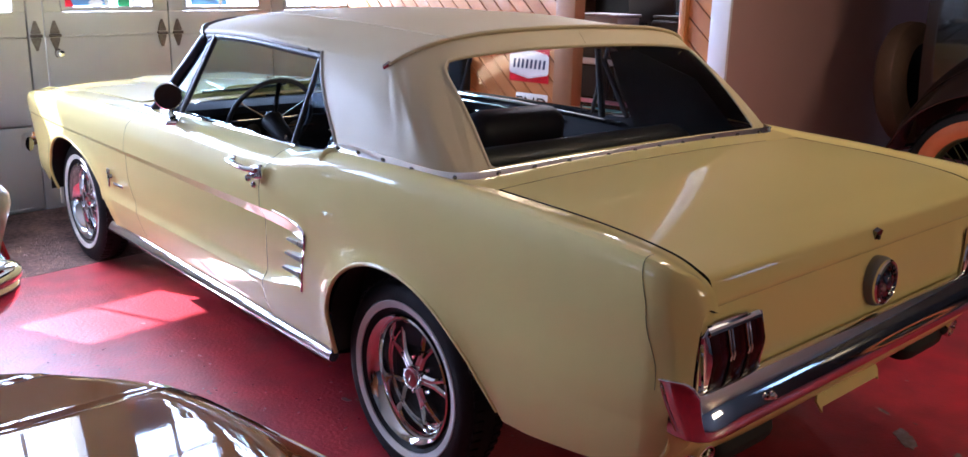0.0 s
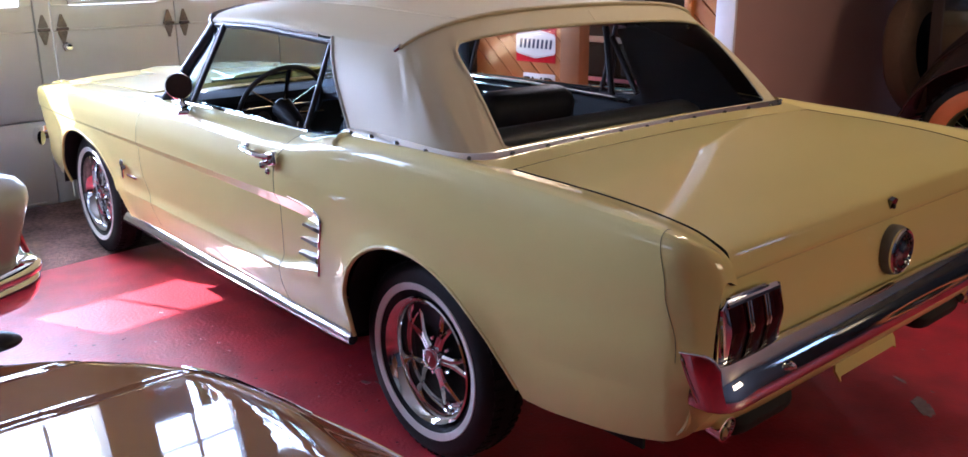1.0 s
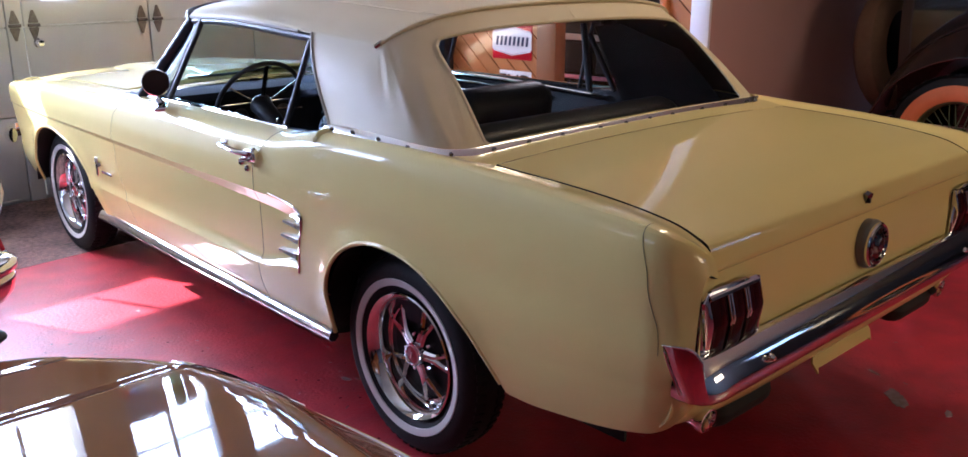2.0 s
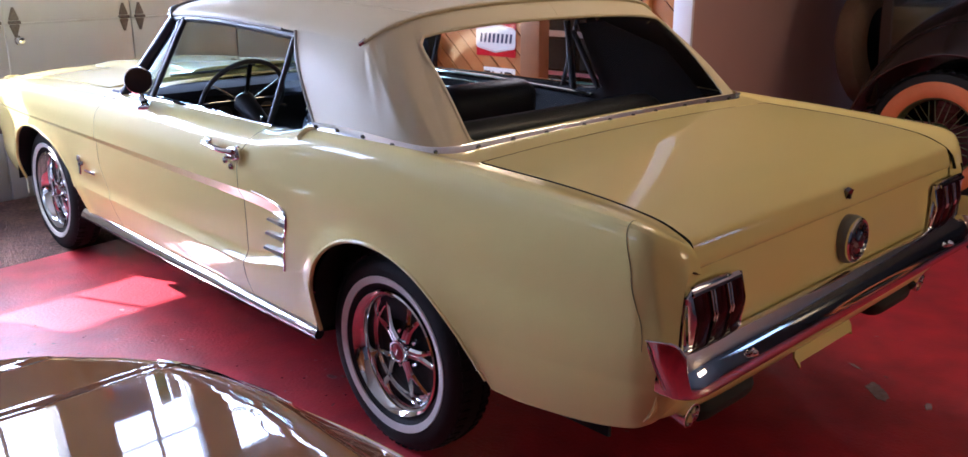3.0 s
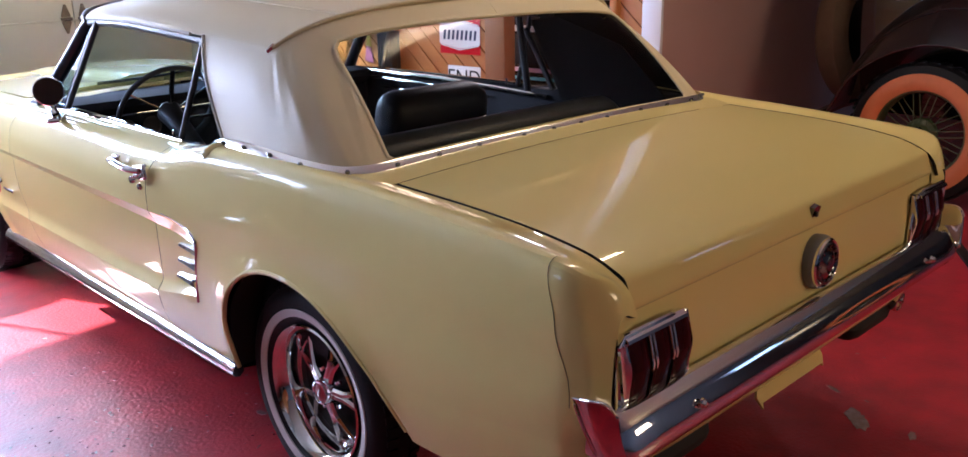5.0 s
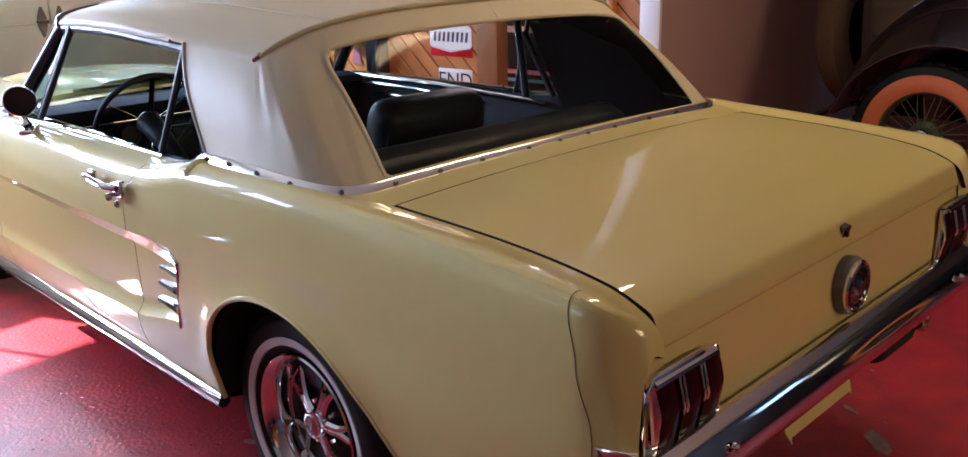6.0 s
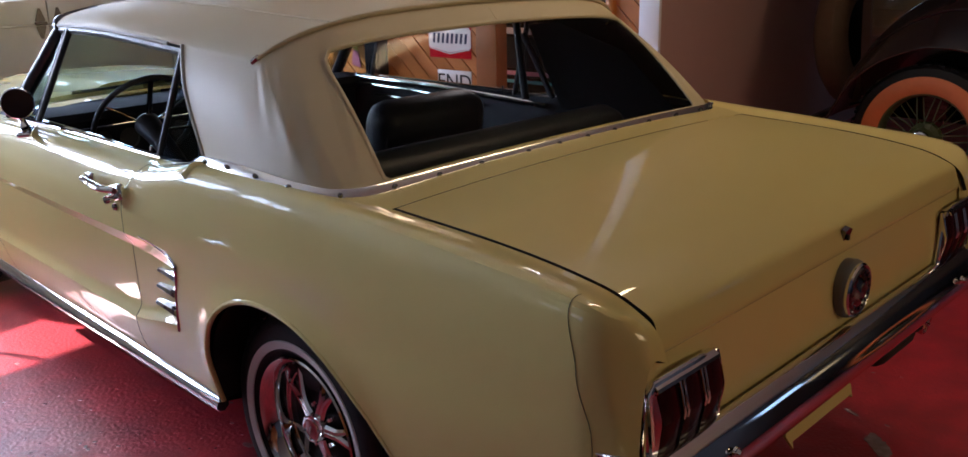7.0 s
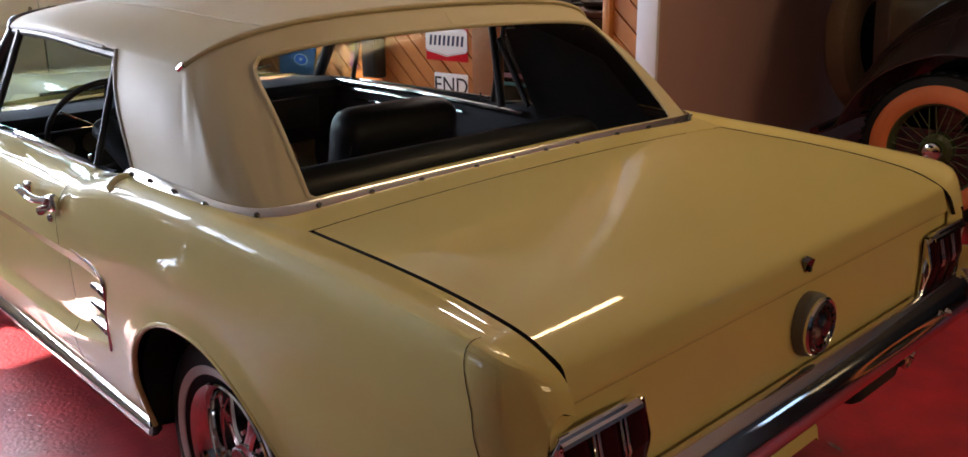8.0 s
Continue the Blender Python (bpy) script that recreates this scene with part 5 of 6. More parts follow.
# bright moulding along the foot of the top, with its studs
tips = [Vector((0.763, 0.375, 0.936)), Vector((0.760, 0.40, 0.926)), Vector((0.757, 0.42, 0.912))]
mould = [Vector((-p.x, p.y, p.z)) for p in reversed(trim_line[1:] + tips)] + trim_line + tips
bm = bmesh.new()
rows = []
for i, p in enumerate(mould):
    a, b = mould[max(i - 1, 0)], mould[min(i + 1, len(mould) - 1)]
    t = (b - a).normalized()
    o = Vector((t.y, -t.x, 0)).normalized()
    rows.append([p + o * dx + Vector((0, 0, dz)) for dx, dz in ((0.000, 0.0135), (0.004, 0.0140), (0.008, 0.0115), (0.0145, 0.002), (0.0215, -0.009), (0.024, -0.015), (0.023, -0.022), (0.010, -0.026))])
grid(bm, rows)
moulding = part("top_moulding", bm, mat("satin_bright_trim", (0.86, 0.85, 0.83), 0.2, 1.0, grain=0.1, scale=60), car, "chrome moulding with studs along the foot of the top")
length = 0
marks = []
step, last = 0.118, 0.0
for i in range(1, len(mould)):
    length += (mould[i] - mould[i - 1]).length
    if length - last > step:
        last = length
        marks.append(i)
for i in marks:
    p = mould[i]
    t = (mould[min(i + 1, len(mould) - 1)] - mould[i - 1]).normalized()
    o = Vector((t.y, -t.x, 0)).normalized()
    c = p + o * 0.0140 + Vector((0, 0, 0.003))
    b2 = bmesh.new()
    lathe(b2, [(0.0001, 0.008), (0.0035, 0.007), (0.0055, 0.003), (0.006, -0.003)], 12, (0, 0, 0), "z")
    part("stud", b2, CAP_STEEL, moulding, m=Matrix.Translation(c) @ (o + Vector((0, 0, 0.7))).to_track_quat("Z", "Y").to_matrix().to_4x4())

# ---- inside the car ----


def cushion(size, m, bevel=0.05):
    bm = boxed(size, Matrix(), bevel, 4)
    for v in bm.verts:
        v.co.y += 0.02 * math.cos(v.co.x * 6) - 0.01
    bmesh.ops.transform(bm, matrix=m, verts=bm.verts)
    return bm


def bucket_seat(x, w=0.43, z=0.645):
    back = part("front_seat", cushion((w, 0.16, 0.58), pose(x, 0.73, z, 12), 0.072), BLACK_VINYL, car, "black vinyl bucket seat")
    part("seat_cushion", cushion((0.52, 0.52, 0.16), pose(x, 1.02, 0.40, 4), 0.06), BLACK_VINYL, back)
    part("seat_piping", sweep(bmesh.new(), [pose(x, 0.73, z, 12) @ Vector((p[0] * (w - 0.03) / 0.43, p[1] - 0.003, p[2])) for p in catmull([(-0.21, -0.062, -0.23), (-0.215, -0.062, 0.1), (-0.18, -0.058, 0.235), (0, -0.055, 0.255), (0.18, -0.058, 0.235), (0.215, -0.062, 0.1), (0.21, -0.062, -0.23)], 40)], 0.004, 6), BLACK, back)
    return back


bucket_seat(-0.36)
bucket_seat(0.29, 0.50, 0.662)
part("rear_seat_back", cushion((1.20, 0.14, 0.50), pose(0, 0.17, 0.700, 16), 0.05), BLACK_VINYL, car, "black vinyl rear seat back")
part("rear_seat_cushion", cushion((1.10, 0.50, 0.16), pose(0, 0.36, 0.40, 5), 0.06), BLACK_VINYL, car)
bm = bmesh.new()
grid(bm, [[(x, y, z) for y, z in ((-0.20, 0.915), (-0.10, 0.88), (0.0, 0.86), (0.07, 0.84), (0.10, 0.72))] for x in (-0.73, -0.4, 0, 0.4, 0.73)])
part("well_cover", bm, HEADLINER, car)
bm = bmesh.new()
rows = []
for k in range(25):
    x = -0.70 + 1.40 * k / 24
    rows.append([(x, y, z) for y, z in ((1.99, 0.880), (1.84, 0.890), (1.68, 0.905), (1.605, 0.897), (1.59, 0.870), (1.62, 0.84), (1.635, 0.72), (1.72, 0.62))])
grid(bm, rows)
dash = part("dashboard", bm, DASH_PAD, car, "black padded dashboard with round gauges")
for k in range(5):
    b2 = bmesh.new()
    x = -0.60 + 0.105 * k
    lathe(b2, [(0.036, -0.004), (0.040, -0.014), (0.042, 0.004)], 24, (x, 1.623, 0.78), "y")
    g = part("gauge", b2, CHROME, dash)
    b2 = bmesh.new()
    lathe(b2, [(0.036, -0.004), (0.0001, -0.004)], 24, (x, 1.623, 0.78), "y")
    part("gauge_face", b2, BLACK, g)
part("dash_strip", boxed((1.36, 0.006, 0.010), pose(0, 1.615, 0.836), 0.002), CHROME, dash)
b2 = bmesh.new()
part("glove_box", boxed((0.40, 0.01, 0.13), pose(0.40, 1.626, 0.775), 0.004), BLACK, dash)
# wipers on the cowl
for x0 in (-0.42, 0.18):
    part("wiper", sweep(bmesh.new(), [(x0 + 0.42 * f, 2.03 - 0.05 * math.sin(2.6 * f), 0.915 + 0.02 * f) for f in [i / 8 for i in range(9)]], lambda f: 0.008 - 0.003 * f, 6), BLACK, car)
# steering wheel
SW = pose(-0.445, 1.345, 0.880, -62)
b2 = bmesh.new()
sweep(b2, [SW @ Vector((0.184 * math.cos(a), 0.184 * math.sin(a), 0)) for a in [2 * math.pi * k / 48 for k in range(48)]], 0.0095, 10, closed=True, up=(0.02, 0.3, 1))
wheel = part("steering_wheel", b2, BLACK, car, "thin black steering wheel with three bright spokes")
for a in (-30, 210, 270):
    c, s = math.cos(radians(a)), math.sin(radians(a))
    part("wheel_spoke", sweep(bmesh.new(), [SW @ Vector((0.03 * c, 0.03 * s, -0.02)), SW @ Vector((0.180 * c, 0.180 * s, 0))], 0.010, 8, 0.35), CHROME, wheel)
b2 = bmesh.new()
lathe(b2, [(0.0001, 0.012), (0.03, 0.010), (0.045, -0.01), (0.04, -0.05), (0.028, -0.25)], 24, (0, 0, 0), "z")
bmesh.ops.transform(b2, matrix=SW, verts=b2.verts)
part("horn_pad", b2, BLACK, wheel)
part("indicator_stalk", sweep(bmesh.new(), [SW @ Vector((0.05, 0.0, -0.06)), SW @ Vector((0.19, 0.03, -0.03))], 0.006, 8), CHROME, wheel)
for side in (-1, 1):
    bm = bmesh.new()
    grid(bm, [[(side * (top_a(y) - 0.004), y, top_z(y) - 0.006)] + [(side * (0.722 - 0.02 * f), y, top_z(y) - 0.012 - 0.55 * f) for f in (0, 0.1, 0.3, 0.6, 1)] for y in (-0.20, -0.1, 0.1, 0.3, 0.5, 0.7, 1.2, 1.75)])
    trim = part("door_card", bm, BLACK_VINYL, car, "black door card with bright strips, widened to draw reflected streaks")
    # Chrome strips, made broad to draw window streaks reflected in the sill too.
    for z, y0, y1 in ((0.892, 0.48, 1.72), (0.862, 0.80, 1.66), (0.82, 1.0, 1.5)):
        part("card_strip", sweep(bmesh.new(), [(side * 0.712, y0, z - 0.02), (side * 0.712, (y0 + y1) / 2, z), (side * 0.712, y1, z)], 0.012 if z > 0.88 else 0.008, 10), CHROME, trim)
    part("lock_knob", sweep(bmesh.new(), [(side * 0.728, 0.72, 0.89), (side * 0.728, 0.72, 0.925)], 0.0045, 8), CHROME, trim)
    part("window_crank", sweep(bmesh.new(), catmull([(side * 0.70, 1.16, 0.66), (side * 0.685, 1.20, 0.70), (side * 0.68, 1.27, 0.74)], 8), 0.007, 8), CHROME, trim)
    # bars of the folding frame
    if side > 0:
        bm = prism(bmesh.new(), [(0.375, 0.88), (0.535, 1.17), (0.40, 1.185), (0.10, 1.10), (-0.10, 0.93), (0.0, 0.88)], 0.004, Matrix(((0, 0, 1, 0.672), (1, 0, 0, 0), (0, 1, 0, 0), (0, 0, 0, 1))))
        part("quarter_lining", bm, HEADLINER, car)
        part("frame_bar", sweep(bmesh.new(), [(0.64, 0.39, 0.92), (0.65, 0.54, 1.14)], 0.011, 8), BLACK, car)
        part("frame_bar", sweep(bmesh.new(), [(0.65, 0.53, 0.90), (0.65, 0.575, 1.18)], 0.014, 8), BLACK, car)
    part("frame_rail", sweep(bmesh.new(), [roof_point(f / 20, side * 0.985) + Vector((-side * 0.006, 0, -0.018)) for f in range(1, 16)], 0.013, 8), BLACK, car)
for f in (0.25, 0.52, 0.80):
    part("roof_bow", sweep(bmesh.new(), [roof_point(f, g / 12) + Vector((0, 0, -0.024)) for g in range(-11, 12)], 0.010, 8), BLACK, car)
part("rear_view_mirror", boxed((0.20, 0.02, 0.055), pose(0.0, 1.50, 1.16, 8), 0.008), BLACK, car)

# ---- bronze car whose bonnet reaches in beside the convertible; nose towards +x ----
bronze = thing("bronze_car", "glossy bronze brown car with sharp bonnet lines, nose beside the convertible", "car")
NOSE_Y, NOSE_X = -1.42, -1.675


def bonnet_edge():
    """Plan of the bonnet's rim: from the nose's middle round the corner to the flank."""
    return catmull([(NOSE_X, NOSE_Y, 0), (NOSE_X - 0.004, -1.15, 0), (NOSE_X - 0.035, -0.95, 0), (NOSE_X - 0.075, -0.818, 0), (NOSE_X - 0.14, -0.70, 0), (NOSE_X - 0.26, -0.55, 0), (NOSE_X - 0.5, -0.46, 0), (NOSE_X - 1.2, -0.43, 0)], 90)


rim = bonnet_edge()
bm = bmesh.new()
rows = []
full = [Vector((p.x, 2 * NOSE_Y - p.y, 0)) for p in reversed(rim[1:])] + rim


def bonnet_z(x, y):
    d = min((Vector((x, NOSE_Y - abs(y - NOSE_Y) + 2 * abs(y - NOSE_Y), 0)) - p).length for p in rim)
    flank = 0.852 + 0.200 * max(-0.52 - (NOSE_Y + abs(y - NOSE_Y)), 0)
    roll = 0.846 + 0.85 * d
    h = min(max(0.5 + 0.5 * (roll - flank) / 0.02, 0), 1)
    z = roll * (1 - h) + flank * h - 0.02 * h * (1 - h)
    yy = NOSE_Y + abs(y - NOSE_Y)
    z -= 0.004 * (math.exp(-((yy + 0.655) / 0.006) ** 2) + math.exp(-((yy + 0.905) / 0.006) ** 2))
    return z


for p in full:
    row = []
    for j in range(61):
        f = (j / 60) ** 1.7
        q = p.lerp(Vector((min(p.x - 0.9, -2.75), NOSE_Y + (p.y - NOSE_Y) * 0.88, 0)), f)
        row.append((q.x, q.y, bonnet_z(q.x, q.y)))
    rows.append([(p.x, p.y, 0.830)] + row)
grid(bm, rows)
part("bonnet", bm, BROWN_PAINT, bronze, "bronze bonnet mirroring the bright windows", 30)
bm = bmesh.new()
rows = [[p + Vector((dx * 1.0, 0, z)) for dx, z in ((0.0, 0.832), (0.010, 0.80), (0.012, 0.72), (0.004, 0.60), (-0.02, 0.45), (-0.06, 0.30))] for p in full]
grid(bm, rows)
part("front_end", bm, BROWN_PAINT, bronze)
part("bonnet_edge_trim", sweep(bmesh.new(), [p + Vector((0.002, 0, 0.842)) for p in full], 0.0055, 8), CHROME, bronze, "thin chrome edge along the bonnet")


def bonnet_patch(corners, lift, nx=4, ny=8):
    """A thin patch that follows the bonnet between four plan corners."""
    a, b, c, d = (Vector(p) for p in corners)
    bm = bmesh.new()
    grid(bm, [[(p.x, p.y, bonnet_z(p.x, p.y) + lift) for p in [a.lerp(b, i / nx).lerp(d.lerp(c, i / nx), j / ny) for i in range(nx + 1)]] for j in range(ny + 1)])
    return bm


part("nose_dark_patch", bonnet_patch(((-1.832, -0.865), (-1.806, -0.866), (-1.770, -0.988), (-1.812, -0.975)), 0.004), BLACK_PAINT, bronze, "dark glossy patch on the nose corner")
part("nose_chrome_wedge", bonnet_patch(((-1.783, -0.986), (-1.764, -0.992), (-1.758, -1.050), (-1.790, -1.072)), 0.005), CHROME, bronze, "chrome wedge beside the dark patch")
part("bonnet_gap", sweep(bmesh.new(), [(x, y, bonnet_z(x, y) + 0.001) for x, y in [(-1.815 + 0.062 * k / 12, -0.83 - 0.24 * k / 12) for k in range(13)]], 0.0025, 6), CHROME, bronze)
part("tyre", (lambda b: (lathe(b, [(0.18, 0.1), (0.30, 0.09), (0.325, 0.05), (0.325, -0.05), (0.30, -0.09), (0.18, -0.1)], 40, (-2.4, -0.62, 0.325), "y"), b)[1])(bmesh.new()), RUBBER, bronze)

b2 = bmesh.new()
bmesh.ops.create_uvsphere(b2, u_segments=20, v_segments=12, radius=1)
bmesh.ops.scale(b2, vec=(0.055, 0.03, 0.016), verts=b2.verts)
part("fender_mirror", b2, BLACK, bronze, "small black rubber wing mirror", m=pose(-1.985, -0.475, 0.872, 0, 0, -25))
# ---- silver car, only its bumper corner reaches in ----
silver = thing("silver_car", "pale silver car with heavy chrome bumper on red floor", "car")
bm = bmesh.new()
rows = []
plan = catmull([(-2.6, 0.62, 0), (-1.9, 0.90, 0), (-1.61, 1.05, 0), (-1.488, 1.15, 0), (-1.488, 1.28, 0), (-1.61, 1.42, 0), (-2.4, 1.75, 0)], 36)
for p in plan:
    inward = (Vector((-1.78, 1.24, 0)) - p).normalized()
    rows.append([(p.x + inward.x * dx, p.y + inward.y * dx, z) for dx, z in ((0.11, 0.36), (0.08, 0.45), (0.045, 0.56), (0.015, 0.66), (0.0, 0.71), (0.004, 0.745), (0.03, 0.775), (0.10, 0.80), (0.25, 0.812), (0.40, 0.815))])
grid(bm, rows)
part("body", bm, SILVER_PAINT, silver)
bm = bmesh.new()
plan2 = catmull([(-2.6, 0.60, 0), (-1.9, 0.92, 0), (-1.61, 1.07, 0), (-1.475, 1.18, 0), (-1.46, 1.28, 0), (-1.54, 1.40, 0), (-2.2, 1.70, 0)], 36)
rows = []
for p in plan2:
    inward = (Vector((-1.78, 1.24, 0)) - p).normalized()
    rows.append([(p.x + inward.x * dx, p.y + inward.y * dx, z) for dx, z in ((0.09, 0.500), (0.05, 0.499), (0.018, 0.492), (0.004, 0.480), (0.0, 0.466), (0.004, 0.452), (0.016, 0.446), (0.018, 0.440), (0.012, 0.432), (0.012, 0.415), (0.022, 0.380), (0.045, 0.350), (0.075, 0.335), (0.11, 0.33))])
grid(bm, rows)
part("bumper", bm, CHROME, silver, "chrome bumper corner", 50)
part("tail_light", boxed((0.012, 0.03, 0.10), pose(-1.522, 1.18, 0.570, 0, -16, 20), 0.005), SIGN_RED, silver, "narrow red tail light")


def cabin(parent, x0, x1, yc, half, z0, z1, paint):
    """A car's cabin: dark glass sides under a painted roof."""
    stations = [(x0, 1.0, z0), (x0 - 0.35, 0.92, z0 + 0.62 * (z1 - z0)), (x0 - 0.62, 0.84, z1 - 0.02), (x0 - 0.9, 0.80, z1), ((x0 + x1) / 2 - 0.2, 0.80, z1), (x1 + 0.8, 0.80, z1 - 0.02), (x1 + 0.4, 0.88, z0 + 0.55 * (z1 - z0)), (x1, 0.98, z0)]
    bm = bmesh.new()
    rows = [[(x, yc + s * half * (1 - (1 - w) * f), z0 - 0.06 + (z - z0 + 0.06) * f) for s, f in ((-1, 0), (-1, 0.5), (-1, 0.96))] + [(x, yc + g * half * w * 0.93, z + 0.012) for g in (-0.97, -0.5, 0, 0.5, 0.97)]
            + [(x, yc + s * half * (1 - (1 - w) * f), z0 - 0.06 + (z - z0 + 0.06) * f) for s, f in ((1, 0.96), (1, 0.5), (1, 0))] for x, w, z in stations]
    grid(bm, rows)
    part("cabin_glass", bm, BLACK_PAINT, parent, "dark car windows")
    bm = bmesh.new()
    grid(bm, [[(x, yc + g * half * w * 0.96, z + 0.030 - 0.03 * abs(g) ** 4) for g in (-1, -0.8, -0.4, 0, 0.4, 0.8, 1)] for x, w, z in stations[2:6]])
    thicken(part("roof", bm, paint, parent), 0.02)
    for s in (-1, 1):
        for a, b in ((0, 2), (7, 5)):
            (xa, wa, za), (xb, wb, zb) = stations[a], stations[b]
            part("pillar", sweep(bmesh.new(), [(xa, yc + s * half * wa * 0.98, za), (xb, yc + s * half * wb * 0.96, zb + 0.01)], 0.03, 8), paint, parent)


def hind_body(parent, stations, yc, section, paint):
    """The rest of a car's body, lofted along its length."""
    bm = bmesh.new()
    rows = [[(x, yc + dy * w, z * h if z > 0.6 else z) for dy, z in section] for x, w, h in stations]
    vs = grid(bm, rows)
    bm.faces.new(vs[-1])
    part("rear_body", bm, paint, parent)


def plain_tyre(parent, x, y):
    bm = bmesh.new()
    lathe(bm, [(0.0001, 0.06), (0.18, 0.07), (0.19, 0.1), (0.30, 0.09), (0.325, 0.05), (0.325, -0.05), (0.30, -0.09), (0.19, -0.1), (0.18, -0.07), (0.0001, -0.06)], 40, (x, y, 0.325), "y")
    part("tyre", bm, RUBBER, parent)


half = [(0.90, 0.30), (0.975, 0.40), (0.985, 0.60), (0.985, 0.78), (0.96, 0.84), (0.90, 0.852), (0.45, 0.94), (0.0, 1.03)]
hind_body(bronze, [(-2.72, 1, 0.995), (-3.2, 1, 0.98), (-4.6, 1, 0.97), (-5.5, 0.98, 0.96), (-6.1, 0.93, 0.93), (-6.2, 0.88, 0.88)], NOSE_Y, [(-d, z) for d, z in half] + [(d, z) for d, z in reversed(half[:-1])], BROWN_PAINT)
cabin(bronze, -2.95, -5.5, NOSE_Y, 0.80, 0.93, 1.36, BROWN_PAINT)
for x in (-2.4, -5.2):
    plain_tyre(bronze, x, NOSE_Y - 0.80)
plain_tyre(bronze, -5.2, NOSE_Y + 0.80)
half = [(0.70, 0.30), (0.76, 0.42), (0.78, 0.60), (0.78, 0.72), (0.72, 0.80), (0.40, 0.83), (0.0, 0.84)]
hind_body(silver, [(-1.98, 0.36, 0.97), (-2.3, 0.62, 0.985), (-2.6, 0.80, 1), (-3.0, 0.95, 1), (-4.0, 1, 1), (-5.6, 1, 1), (-6.2, 0.93, 0.97)], 1.235, [(-d, z) for d, z in half] + [(d, z) for d, z in reversed(half[:-1])], SILVER_PAINT)
cabin(silver, -3.2, -5.3, 1.235, 0.66, 0.82, 1.30, SILVER_PAINT)
for x in (-2.9, -5.3):
    for y in (0.62, 1.85):
        plain_tyre(silver, x, y)

# ---- black vintage car in the dark bay, its tail towards the mauve wall ----
vintage = thing("vintage_car", "black vintage car with orange-walled wire wheel in shadow", "car")
HX, HY, HZ = 3.30, -0.02, 0.405


def wire_wheel(m, parent):
    bm = bmesh.new()
    lathe(bm, [(0.25, 0.05), (0.33, 0.056), (0.385, 0.045), (0.397, 0.02), (0.397, -0.02), (0.380, -0.045), (0.338, -0.058)], 64)
    w = part("wheel", bm, RUBBER, parent, "black tyre with orange sidewall and wire spokes", m=m)
    bm = bmesh.new()
    lathe(bm, [(0.338, -0.058), (0.315, -0.068), (0.275, -0.068), (0.246, -0.052)], 64)
    part("sidewall", bm, ORANGE, w, "faded orange sidewall")
    bm = bmesh.new()
    for k in range(72):
        box(bm, (0.09, 0.016, 0.008), pose(0, 0, 0, 5 * k) @ pose(0, 0, 0.398, 0, 0, 10 if k % 2 else -10))
    tagged(part("tread", bm, RUBBER, w), kind="stuff")
    bm = bmesh.new()
    lathe(bm, [(0.248, -0.052), (0.238, -0.046), (0.228, -0.02), (0.228, 0.03)], 64)
    part("rim", bm, OLIVE, w)
    for k in range(30):
        a = radians(12 * k)
        b = a + radians(14 if k % 2 else -14)
        off = -0.05 if k % 3 else 0.0
        part("spoke", sweep(bmesh.new(), [(off, 0.065 * math.cos(a), 0.065 * math.sin(a)), (-0.015, 0.232 * math.cos(b), 0.232 * math.sin(b))], 0.003, 5), OLIVE, w)
    bm = bmesh.new()
    lathe(bm, [(0.09, 0.0), (0.085, -0.03), (0.06, -0.045), (0.05, -0.075)], 32)
    hub = part("hub", bm, OLIVE, w)
    bm = bmesh.new()
    lathe(bm, [(0.050, -0.075), (0.045, -0.09), (0.02, -0.098), (0.0001, -0.099)], 32)
    part("hub_cap", bm, CHROME, hub)
    return w


wire_wheel(pose(HX, HY, HZ), vintage)
wire_wheel(pose(HX, HY - 2.75, HZ), vintage)
# rear wing: a swept crown over the wheel with a rolled bead
bm = bmesh.new()
rows = []
arc = ip((0, 0.52), (20, 0.475), (60, 0.465), (100, 0.50), (140, 0.58), (185, 0.78))
rise = ip((0, 0.04), (41, 0.13), (63, 0.20), (85, 0.28), (98, 0.32), (140, 0.30), (185, 0.2))
for k in range(49):
    a = radians(8 + 165 * k / 48)
    r = arc(math.degrees(a))
    row = []
    for i in range(15):
        f = i / 14
        x = HX - 0.14 + 0.42 * f
        rr = r + rise(math.degrees(a)) * math.sin(math.pi / 2 * f) ** 0.9
        row.append((x, HY + rr * math.cos(a) * 1.02, HZ + rr * math.sin(a) * 1.02))
    rows.append(row)
grid(bm, rows)
thicken(part("rear_wing", bm, BLACK_PAINT, vintage, "glossy black curved wing"), 0.008)
part("wing_bead", sweep(bmesh.new(), [r[0] for r in rows], 0.008, 6), BLACK_PAINT, vintage)
part("wing_rib", sweep(bmesh.new(), [r[5] for r in rows], 0.007, 6), BLACK_PAINT, vintage)
bm = bmesh.new()
rows = []
for j in range(15):
    z = 0.45 + 1.55 * j / 14
    tuck = 0.05 * math.sin(math.pi * j / 14)
    rows.append([(HX + 0.28 - tuck, HY + 0.48 - 4.0 * f + 0.03 * math.sin(math.pi * j / 14), z) for f in [i / 20 for i in range(21)]])
grid(bm, rows)
part("body_side", bm, BLACK_PAINT, vintage)
bm = bmesh.new()
